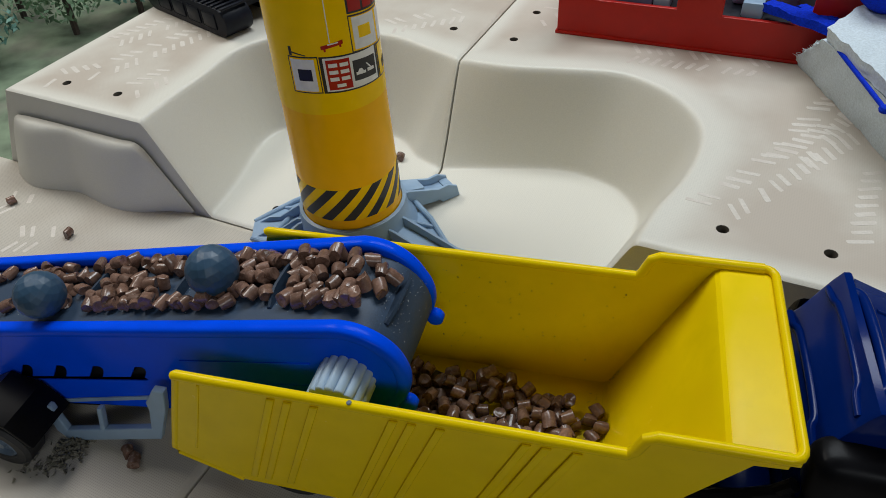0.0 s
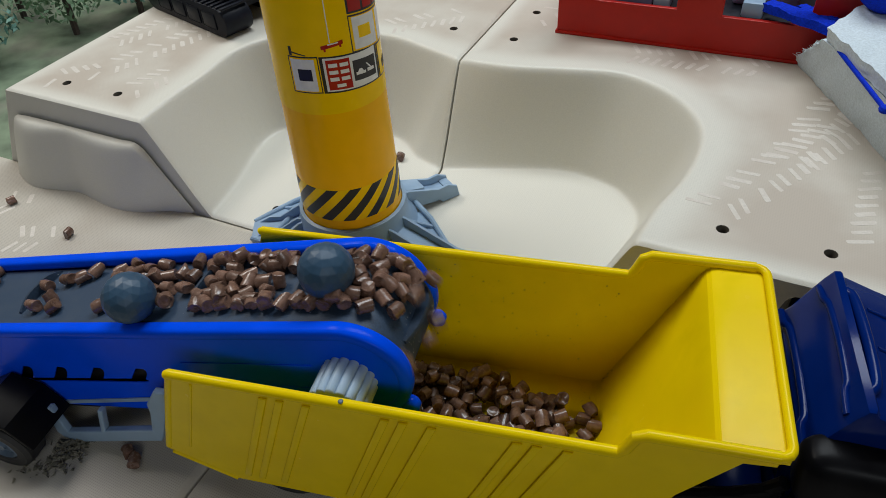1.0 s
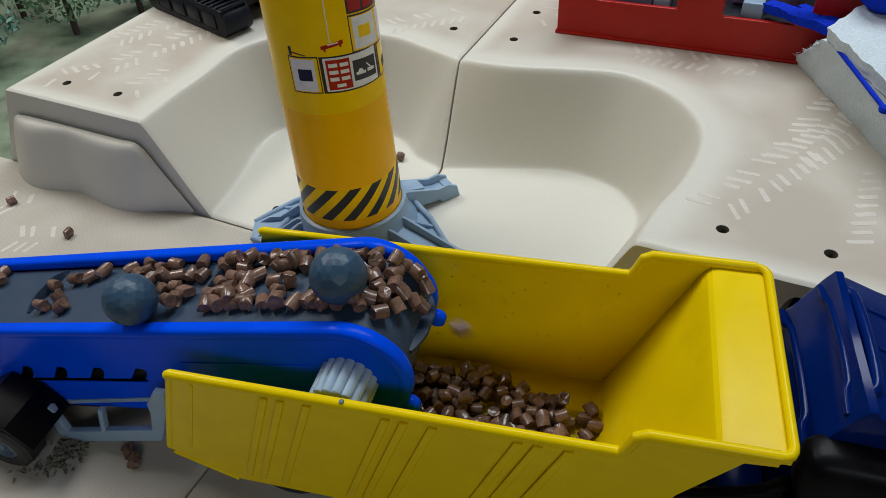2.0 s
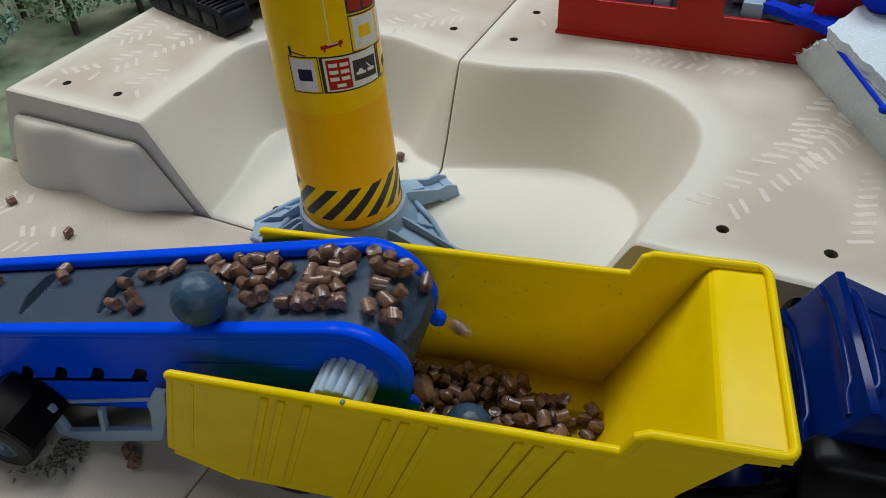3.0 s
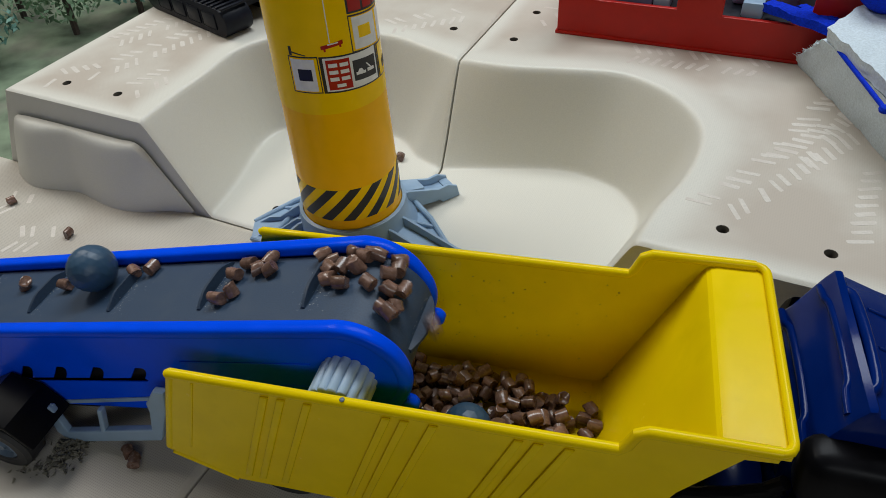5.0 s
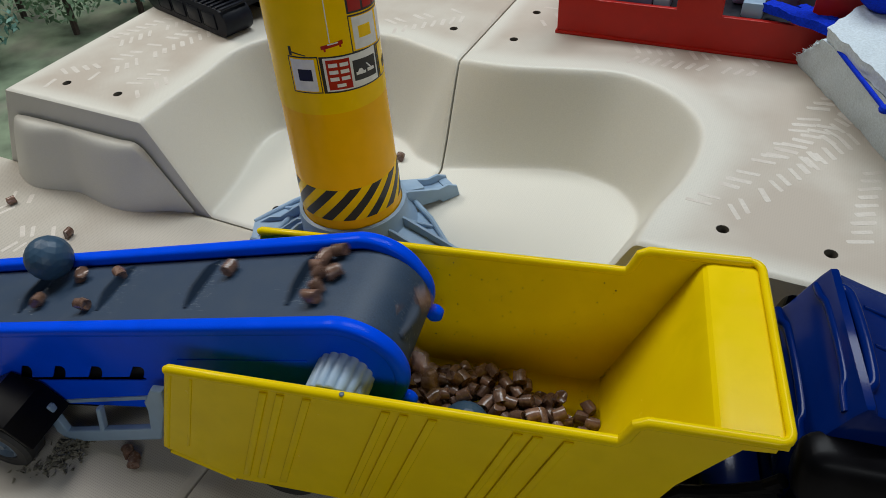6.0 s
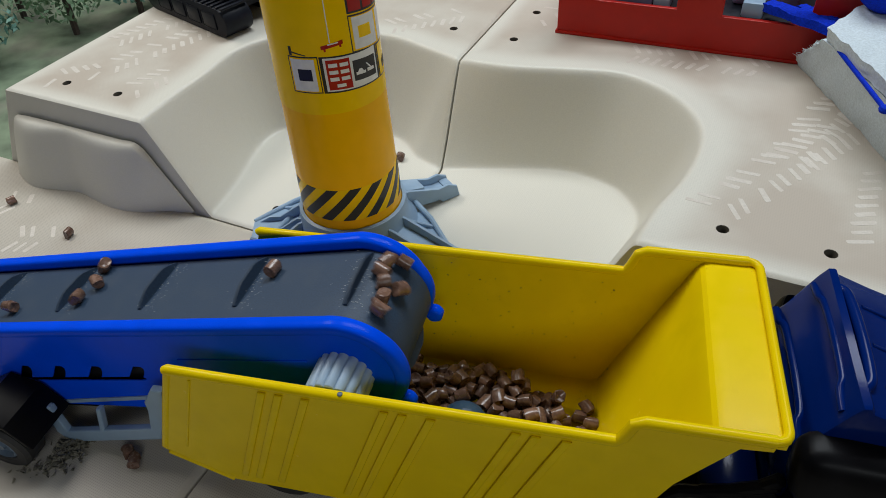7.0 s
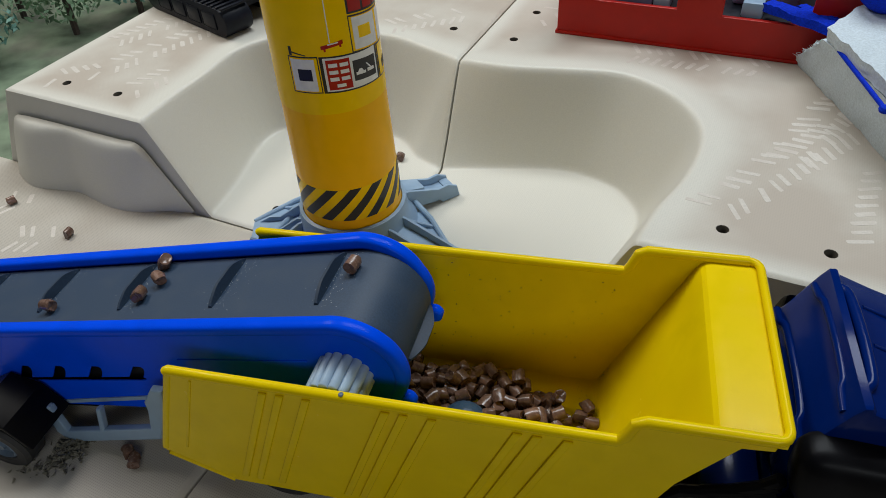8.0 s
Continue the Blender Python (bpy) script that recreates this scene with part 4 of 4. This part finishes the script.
# ---- greenery beyond the tiles ----
def shrub(x, y, r, h, seed, mat):
    rng = random.Random(seed)
    ob = thing("shrub", "small mottled green artificial shrub on the floor", "artificial plant", pose(x, y, -0.04), "shrubs beyond the tiles")
    part("stem", tube([(0, 0, 0), (0.005, 0.002, h * 0.5), (0.002, 0.006, h * 0.85)], 0.006, 8), BARK, ob)
    bm = bmesh.new()
    for i in range(1100):
        d = Vector((rng.gauss(0, 1), rng.gauss(0, 1), rng.gauss(0, 1))).normalized() * (rng.random() ** 0.4)
        p = Vector((d.x * r, d.y * r, h * 0.62 + d.z * h * 0.4))
        a = Vector((rng.gauss(0, 1), rng.gauss(0, 1), rng.gauss(0, 1))).normalized()
        b = a.cross(Vector((rng.gauss(0, 1), rng.gauss(0, 1), 1))).normalized()
        s = rng.uniform(0.004, 0.010)
        bm.faces.new([bm.verts.new(p + a * s), bm.verts.new(p + b * s * 0.45 + a * 0.2 * s), bm.verts.new(p - a * s), bm.verts.new(p - b * s * 0.45)])
    part("crown", bm, mat, ob, smooth=0)


BARK = material("bark", (0.05, 0.035, 0.03), 0.8, scale=90, vary=0.3, bump=0.5)
LEAF = material("leaf_green", (0.10, 0.18, 0.10), 0.6, scale=40, vary=0.5)
LEAF_TEAL = material("leaf_teal", (0.09, 0.21, 0.17), 0.6, scale=40, vary=0.4)
mat_ground = tagged(part("ground_mat", block(-1.6, 0.3, 0.75, 2.2, -0.039, -0.036), FOLIAGE, m=pose(0, 0, 0)), "mottled grey-green mat beyond the tiles", "mat", kind="structure")

for i, (x, y, r, h) in enumerate([(-0.78, 1.16, 0.09, 0.15), (-0.66, 1.28, 0.10, 0.17), (-0.86, 1.02, 0.08, 0.10), (-0.56, 1.36, 0.09, 0.15), (-0.93, 1.22, 0.10, 0.17), (-0.76, 0.98, 0.06, 0.06), (-0.48, 1.44, 0.09, 0.13), (-0.80, 1.38, 0.11, 0.2)]):
    shrub(x, y, r, h, 20 + i, LEAF if i % 3 else LEAF_TEAL)

# ---- pellets and balls ----
def pellet_mesh(seed):
    """A short cut rod, squeezed and crimped where it was cut."""
    rng = random.Random(seed)
    bm = bmesh.new()
    sides, rings = 14, []
    r0, half = rng.uniform(0.0047, 0.0053), rng.uniform(0.0042, 0.0052)
    squash = rng.uniform(0.86, 1.0)
    tilt0, tilt1 = rng.uniform(-0.35, 0.35), rng.uniform(-0.35, 0.35)
    pinch0, pinch1, way = rng.uniform(0.0, 0.34), rng.uniform(0.0, 0.34), rng.uniform(0, math.pi)
    for x, r in ((-0.94, 0.60), (-1.0, 0.90), (-0.95, 0.99), (-0.3, 0.985), (0.3, 0.985), (0.95, 0.99), (1.0, 0.90), (0.94, 0.60)):
        ring = []
        for k in range(sides):
            a = k * math.tau / sides
            y, z = r * r0 * math.cos(a), r * r0 * squash * math.sin(a)
            skew = (tilt1 if x > 0 else tilt0) * z * abs(x)
            dent = 0.0005 * noise.noise(Vector((x * 1.7, math.cos(a) * 1.7, math.sin(a) * 1.7 + seed * 3.1)))
            dent -= (pinch1 if x > 0 else pinch0) * r0 * abs(x) ** 3 * max(0.0, math.cos(2 * (a - way))) * r
            ring.append(bm.verts.new((x * half + skew + dent, y + dent * math.cos(a), z + dent * math.sin(a))))
        rings.append(ring)
    for A, B in zip(rings, rings[1:]):
        for k in range(sides):
            bm.faces.new((A[k], A[(k + 1) % sides], B[(k + 1) % sides], B[k]))
    for ring, s in ((rings[0], -1), (rings[-1], 1)):
        c = bm.verts.new(sum((v.co for v in ring), Vector()) / sides + Vector((-s * rng.uniform(0.0002, 0.0012), 0, 0)))
        for k in range(sides):
            bm.faces.new((ring[k], ring[(k + 1) % sides], c))
    return mesh_of("pellet", bm, CHOCO, 40)


PELLETS = [pellet_mesh(s) for s in range(12)]
RND = random.Random(11)


def new_pellet(label, group):
    return tagged(new("pellet", RND.choice(PELLETS)), label, "pellet", group)


def tumble(flat=True):
    if flat and RND.random() < 0.86:
        return Euler((RND.uniform(0, math.tau), RND.gauss(0, 0.16), RND.uniform(0, math.tau))).to_quaternion()
    return Euler((RND.uniform(0, math.tau), RND.gauss(1.3, 0.25), RND.uniform(0, math.tau))).to_quaternion()


def settle(sites, x, y, low, d):
    """Height at which a grain of size d comes to rest over the grains already there."""
    z = low
    for px, py, pz in sites:
        q = (px - x) ** 2 + (py - y) ** 2
        if q < d * d:
            z = max(z, pz + math.sqrt(d * d - q))
    return z


# pellets on the belt: how far they lie ahead of the reference cleat and across the belt, in mm, at successive stages
ROW_F = [(24, 15, 22, 17, 18, 14), (48, 44, 46, 48, 12, 43), (15, 6, 12, 10, 19, 5), (38, 37, 33, 41, 25, 27), (8, 28, 15, 32, 11, 33), (25, 35, 21, 41, 21, 48), (36, 5, 51, 40, 15, 26)]
ROW_E = [(129, 34, 127, 35), (117, 46, 118, 48), (89, 37, 89, 34), (91, 28, 92, 24), (107, 22, 103, 20), (151, 33, 147, 35), (136, 21, 131, 24), (143, 10, 139, 14), (105, 42, 110, 45), (96, 40, 89, 41), (76, 42, 78, 48), (140, 37, 139, 29), (144, 5, 135, 5), (116, 34, 107, 36), (127, 18, 119, 23), (110, 27, 100, 33), (87, 48, 102, 48), (147, 48, 131, 43), (151, 21, 132, 8), (80, 34, 114, 48), (84, 5, 130, 48)]
ROW_D = [(193, 5, 193, 5), (180, 30, 180, 30), (172, 5, 171, 5), (195, 17, 194, 17), (172, 48, 170, 48), (190, 29, 189, 28), (182, 48, 180, 48), (184, 39, 185, 37), (180, 5, 178, 5), (173, 25, 172, 22), (195, 48, 192, 48), (192, 8, 191, 5), (171, 11, 171, 14), (182, 19, 184, 22), (172, 45, 176, 47), (164, 41, 164, 46), (206, 5, 200, 5), (201, 32, 195, 33), (186, 48, 192, 43), (177, 13, 178, 22), (209, 13, 185, 7), (205, 23, 168, 31), (215, 8, 160, 5)]
ROW_D_LOOSE = [(206, 48), (215, 48), (211, 40), (219, 40), (216, 25), (224, 15), (228, 25), (228, 5), (217, 5), (230, 5), (241, 5), (253, 5), (262, 5)]
ROW_C = [(227, 48), (225, 43), (233, 40), (241, 48), (261, 48), (271, 47), (280, 48), (293, 48), (283, 42), (292, 45), (278, 32), (285, 30), (294, 38), (297, 30), (290, 23), (303, 28), (308, 36), (313, 44), (287, 12), (294, 17), (303, 16), (311, 28), (251, 7), (284, 5), (273, 5), (281, 5), (296, 5), (312, 12), (255, 48)]
ROW_B = [(298, 48), (309, 48), (304, 46), (315, 45), (324, 46), (342, 48), (363, 48), (339, 45), (347, 39), (355, 44), (363, 45), (376, 43), (356, 39), (335, 40), (317, 30), (339, 29), (348, 28), (357, 29), (369, 31), (378, 29), (382, 31), (388, 42), (395, 35), (402, 34), (398, 22), (389, 21), (340, 21), (354, 20), (371, 19), (382, 15), (350, 15), (361, 14), (368, 9), (381, 7), (359, 5), (341, 8), (323, 13), (351, 5), (364, 5), (375, 5), (385, 5), (389, 5)]
LATE = [(-71, 46, -64, 38, -61, 34, -68, 33), (-65, 38, -130, 44, -220, 26, -225, 29), (-144, 37, -145, 5, -224, 5, -316, 5), (-193, 31, -193, 31, -230, 48, -233, 47), (-232, 11, -232, 11, -226, 10, -232, 13)]

belt_pellets = []
for rows, times in ((ROW_F, (4.0, 4.7, 5.8)), (ROW_E, (1.7, 2.8)), (ROW_D, (1.7, 2.8)), (ROW_D_LOOSE, (0,)), (ROW_C, (0,)), (ROW_B, (0,)), (LATE, (4.7, 5.8, 6.3, 7.2))):
    laid = []
    for row in rows:
        at = [(row[i] / 1000, row[i + 1] / 1000) for i in range(0, len(row), 2)]
        z = min(settle(laid, at[0][0], at[0][1], 0.0048, 0.0062), 0.0095)
        laid.append((at[0][0], at[0][1], z))
        if rows is LATE:
            z = 0.0048
        ts = times if len(times) == len(at) else times[:1]
        belt_pellets.append((new_pellet("glossy brown cut plastic pellet riding on the belt", "pellets on the belt"), ts, at, z, tumble(), RND.uniform(0.292, 0.308)))

# heap in the bed, in the bed's own space
heap = []


def drop_site(x0, x1):
    while True:
        x = RND.uniform(x0, x1)
        far = 0.114 if x < 0.18 else 0.114 - (x - 0.18) * 0.30
        y = RND.uniform(0.012, far)
        if len(heap) < 245 or (x - 0.170) ** 2 + (y - 0.066) ** 2 > 0.019 ** 2:
            break
    best = None
    for _ in range(7):
        xx, yy = min(max(x + RND.gauss(0, 0.007), 0.05), 0.260), min(max(y + RND.gauss(0, 0.007), 0.011), far)
        z = settle(heap, xx, yy, FLOORZ + 0.0049, 0.0092)
        if best is None or z < best[2]:
            best = (xx, yy, z)
    heap.append(best)
    return Vector(best)


resting = []
for i in range(245):
    s = drop_site(0.085, 0.261)
    resting.append((new_pellet("glossy dark brown cut plastic pellet in the truck bed", "pellets in the bed"), s, tumble()))

for x, y in ((-0.522, 0.697), (-0.427, 0.625), (-0.264, 0.319), (-0.271, 0.328), (-0.045, 0.731)):
    p = new_pellet("stray brown pellet lying on the landscape", "stray pellets")
    p.matrix_basis = Matrix.LocRotScale((x, y, 0.0052), Euler((RND.uniform(0, 6), 0, RND.uniform(0, 6))), None)


def ball_mesh():
    """A faceted ball."""
    bm = bmesh.new()
    bmesh.ops.create_icosphere(bm, subdivisions=3, radius=0.0185)
    rng = random.Random(4)
    keep = [Vector((rng.gauss(0, 1), rng.gauss(0, 1), rng.gauss(0, 1))).normalized() for _ in range(150)]
    for _ in range(30):
        for i, a in enumerate(keep):
            push = Vector()
            for j, b in enumerate(keep):
                if i != j:
                    d = a - b
                    push += d / (d.length_squared ** 1.5 + 1e-6)
            keep[i] = (a + push * 0.002).normalized()
    bm.free()
    bm = bmesh.new()
    for v in keep:
        bm.verts.new(v * 0.0182)
    bmesh.ops.convex_hull(bm, input=bm.verts)
    bmesh.ops.dissolve_limit(bm, angle_limit=radians(4), verts=bm.verts, edges=bm.edges)
    bmesh.ops.bevel(bm, geom=bm.edges[:], offset=0.00025, segments=1, affect="EDGES")
    return mesh_of("ball", bm, BALL, 0)


BALL_MESH = ball_mesh()
ball_a = tagged(new("ball", BALL_MESH), "slate-blue faceted plastic ball among the pellets, dropped into the bed", "ball", "faceted balls")
ball_b = tagged(new("ball", BALL_MESH), "slate-blue faceted plastic ball rolling on the belt", "ball", "faceted balls")

# crumbs on the ground and dust in the bed
crumbs = bmesh.new()
rng = random.Random(3)
for i in range(230):
    x, y = (rng.gauss(-0.322, 0.008), rng.gauss(0.338, 0.006)) if i < 150 else (rng.gauss(-0.337, 0.012), rng.gauss(0.324, 0.006))
    s = rng.uniform(0.0014, 0.0042)
    vs = [crumbs.verts.new((x + rng.uniform(-s, s), y + rng.uniform(-s, s), 0.0002 + rng.uniform(0, 0.006 if i < 150 else 0.0025))) for _ in range(4)]
    for q in ((0, 1, 2), (0, 1, 3), (0, 2, 3), (1, 2, 3)):
        crumbs.faces.new([vs[k] for k in q])
tagged(part("crumbs", crumbs, CRUMB, smooth=0), "grey-brown crumbs scattered on the ground", "crumbs", kind="stuff")
dust = bmesh.new()
for i in range(150):
    if i < 60:
        x, y, z = rng.uniform(0.245, 0.262), 0.128 - abs(rng.gauss(0, 0.008)), FLOORZ
        if i % 2:
            z += abs(rng.gauss(0, 0.012))
            x, y = 0.2615 + (z - FLOORZ) * 0.42, 0.133 - rng.uniform(0, 0.004)
    else:
        x, z = rng.uniform(0.03, 0.262), RIMZ - rng.uniform(0.01, 0.10)
        y = WID - 0.0032 - lean(z)
    s = rng.uniform(0.0003, 0.0008)
    vs = [dust.verts.new((x + rng.uniform(-s, s), y + rng.uniform(-s, s), z + rng.uniform(-s, s))) for _ in range(4)]
    for q in ((0, 1, 2), (0, 1, 3), (0, 2, 3), (1, 2, 3)):
        dust.faces.new([vs[k] for k in q])
tagged(part("dust_specks", dust, CRUMB, bed, smooth=0), kind="stuff")
specks = bmesh.new()
for i in range(46):
    x, z = rng.uniform(0.06, 0.27), RIMZ - rng.uniform(0.006, 0.085)
    s = rng.uniform(0.0003, 0.0008)
    y = WID - 0.003 - lean(z)
    specks.faces.new([specks.verts.new((x + s * math.cos(k * 1.05) * rng.uniform(0.6, 1.2), y - 0.0001, z + s * math.sin(k * 1.05) * rng.uniform(0.6, 1.2))) for k in range(6)])
tagged(part("paint_chips", specks, INK, bed, "tiny dark chips in the yellow paint", smooth=0), kind="stuff")

# ---- what moves ----
# how far the reference cleat has come along the belt
BELT_TIMES = [(0, -.1191), (.4, -.117), (.5, -.088), (.6, -.065), (.7, -.0586), (.8, -.049), (.9, -.045), (1.0, -.0215), (1.1, -.0199), (1.5, -.0199), (1.7, -.016),
              (2.1, -.012), (2.5, .012), (2.8, .0345), (2.9, .047), (3, .06), (3.1, .067), (3.2, .078), (3.4, .080), (3.5, .0829), (4.3, .084), (4.4, .092), (4.5, .107), (4.6, .118), (4.7, .133)]
BELT_LATER = [(5.2, .165), (5.8, .2017), (5.9, .205), (6, .225), (6.1, .244), (6.2, .2475), (6.5, .249), (6.8, .251), (6.9, .259), (7, .2665), (7.1, .279), (7.2, .29), (7.3, .300),
              (7.4, .308), (7.5, .3155), (7.6, .326), (7.7, .3287), (8, .3287)]
BT = BELT_TIMES + BELT_LATER
BALL_A = [(0, 0.1628, 0.021), (0.4, 0.1633, 0.021), (0.5, 0.1811, 0.0208), (0.6, 0.2139, 0.0198), (0.7, 0.2195, 0.0191), (0.8, 0.2271, 0.0208), (0.9, 0.2309, 0.0206), (1.0, 0.2514, 0.018), (1.1, 0.2523, 0.0134), (1.5, 0.2534, 0.0119), (1.7, 0.2546, 0.0118), (2.0, 0.262, 0.013), (2.2, 0.276, 0.014)]
BALL_B = [(0, 0.0165, 0.0021), (0.4, 0.0171, 0.0021), (0.5, 0.0375, -0.0012), (0.6, 0.0712, -0.0013), (0.7, 0.0741, 0.0008), (0.8, 0.0813, 0.0012), (0.9, 0.0845, 0.0005), (1.0, 0.106, -0.0017), (1.1, 0.0968, -0.0036), (1.2, 0.0941, -0.0041), (1.5, 0.0936, -0.0041), (1.7, 0.0951, -0.0041), (2.8, 0.1438, -0.0021), (2.9, 0.1593, -0.0036), (3, 0.1676, -0.0043)]
BALL_B_LATER = [(3.1, 0.175, -0.0044), (3.2, 0.1824, -0.0041), (3.5, 0.1907, -0.0048), (4.3, 0.1916, -0.0049), (4.4, 0.1982, -0.005), (4.5, 0.2004, -0.0036), (4.6, 0.1799, 0.0005), (4.7, 0.1427, 0.0069), (5.0, 0.045, 0.030), (5.3, -0.015, 0.040), (5.8, -0.0209, 0.0413), (5.9, -0.0188, 0.0411), (6, -0.0078, 0.0416), (6.1, 0.0152, 0.0425), (6.2, 0.0125, 0.0427), (6.3, -0.0037, 0.0374), (6.4, -0.0673, 0.0258), (6.6, -0.12, 0.026), (6.9, -0.14, 0.026), (8.0, -0.14, 0.026)]


def along(t, table, k=1):
    return float(np.interp(t, [r[0] for r in table], [r[k] for r in table]))


def truck_pose(t):
    dx = along(t, [(0.45, 0), (0.65, -0.0052), (1.5, -0.005), (3.0, -0.004), (4.5, -0.004), (6.0, -0.0062), (6.5, -0.0072), (7.0, -0.0074), (7.5, -0.0069)])
    rz = along(t, [(4.7, 0), (5.8, 0.55)])
    return TRUCK @ pose(dx, 0, 0) @ pose(0.2, 0.07, 0, 0, 0, rz) @ pose(-0.2, -0.07, 0)


def bed_pose(t):
    """In the truck's space."""
    rx = along(t, [(4.7, 0), (5.8, -1.75)])
    dy = along(t, [(4.7, 0), (5.8, 0.0043)])
    ry = along(t, [(0.5, 0), (1.0, -0.12), (3.0, -0.25), (4.5, -0.22), (6.0, -0.15)])
    rz = along(t, [(4.7, 0), (5.8, 0.1), (8, 0.4)])
    return pose(0.17, 0.07 + dy, RIMZ, rx, ry, rz) @ pose(-0.17, -0.07, -RIMZ)


def conveyor_pose(t):
    ry = along(t, [(4.7, 0.8), (5.8, 0.0)])
    dx = along(t, [(0.4, -0.002), (0.6, 0.0)])
    dy = along(t, [(0.4, 0.0015), (0.6, 0.0)])
    return CONV @ pose(-0.07 + dx, dy, -0.1, 0, ry, 0) @ pose(0.07, 0, 0.1)


STILLS = (0, 0.4, 0.5, 0.6, 0.7, 1.0, 1.5, 3.0, 4.5, 4.7, 5.0, 5.4, 5.8, 6.0, 6.5, 7.0, 7.5, 8.0)


def on_conveyor(t, s, v, lift, q):
    u, n, a = on_belt(s)
    return conveyor_pose(t) @ pose(u, v, n, 0, a, 0) @ Matrix.LocRotScale((0, 0, lift), q, None)


def fall_rows(m0, speed, site, q, t0):
    """From the pose m0 at t0 down to the site in the bed, then at rest in the bed."""
    end = truck_pose(t0 + 0.2) @ bed_pose(t0 + 0.2) @ site
    p0, r0 = m0.translation, m0.to_quaternion()
    drop = max(p0.z - end.z, 0.01)
    steps = max(3, round(30 * (math.sqrt(2 * drop / 9.8) + 0.03)))
    rows = []
    for k in range(1, steps):
        f = k / steps
        p = p0.lerp(end, f)
        p.z = p0.z - drop * f * f
        rows.append((t0 + k / 30, Matrix.LocRotScale(p, r0.slerp(q, f), None)))
    t1 = t0 + steps / 30
    for t in [t1] + [s for s in STILLS if s > t1 + 0.04]:
        if t <= 8:
            m = truck_pose(t) @ bed_pose(t)
            rows.append((t, Matrix.LocRotScale(m @ site, m.to_quaternion() @ q, None)))
    return rows


def motions():
    walk(truck, [(t, truck_pose(t)) for t in STILLS])
    walk(bed, [(t, bed_pose(t)) for t in STILLS])
    walk(conveyor, [(t, conveyor_pose(t)) for t in STILLS])
    conveyor.scale = (BIG, BIG, BIG)
    walk(drive_knob, [(k / 10, pose(HU + 0.001, 0, HN - 0.003, 0, math.degrees(along(k / 10, BT) / PR), 0)) for k in range(81)])
    for i, c in enumerate(cleats):
        rows = []
        for k in range(81):
            u, n, a = on_belt(along(k / 10, BT) + i * PITCH)
            rows.append((k / 10, pose(u, WB / 2, n, 0, a, 0)))
        walk(c, rows)
    for ob, site, q in resting:
        walk(ob, [(t, Matrix.LocRotScale(truck_pose(t) @ bed_pose(t) @ site, (truck_pose(t) @ bed_pose(t)).to_quaternion() @ q, None)) for t in STILLS])
    falls = []
    for ob, ts, at, lift, q, limit in belt_pellets:
        rows, leave = [], None
        for k in range(81):
            t = k / 10
            ahead = float(np.interp(t, ts, [a[0] for a in at])) if len(at) > 1 else at[0][0]
            across = float(np.interp(t, ts, [a[1] for a in at])) if len(at) > 1 else at[0][1]
            s = max(along(t, BT) + ahead, TU + 0.012)
            if s >= limit:
                leave = t
                break
            rows.append((t, on_conveyor(t, s, across, lift, q)))
        if leave is None:
            walk(ob, rows)
        else:
            falls.append((leave, ob, rows, q))
    for leave, ob, rows, q in sorted(falls, key=lambda f: f[0]):
        site = drop_site(0.07, 0.215)
        t0 = rows[-1][0] + RND.choice((0, 1, 2)) / 30
        if t0 > rows[-1][0]:
            rows.append((t0, pose(*(RND.uniform(0.001, 0.002) for _ in range(3))) @ rows[-1][1]))
        walk(ob, rows + fall_rows(rows[-1][1], 0.25, site, tumble(), t0))
    rows = [(t, conveyor_pose(t) @ pose(u, v, 0.0180, 0, math.degrees(u / 0.0180), 0)) for t, u, v in BALL_A]
    walk(ball_a, rows + fall_rows(rows[-1][1], 0.2, Vector((0.171, 0.062, FLOORZ + 0.0150)), rows[-1][1].to_quaternion() @ Euler((0, 1.0, 0)).to_quaternion(), 2.2))
    rows = []
    table = BALL_B + BALL_B_LATER
    for k in range(161):
        t = k / 20
        u, v = along(t, table), along(t, table, 2)
        rows.append((t, conveyor_pose(t) @ pose(u, v, 0.0180 + 0.003 * max(0, (v - 0.034) / 0.009), 0, math.degrees(u / 0.0180), 0)))
    walk(ball_b, rows)


motions()
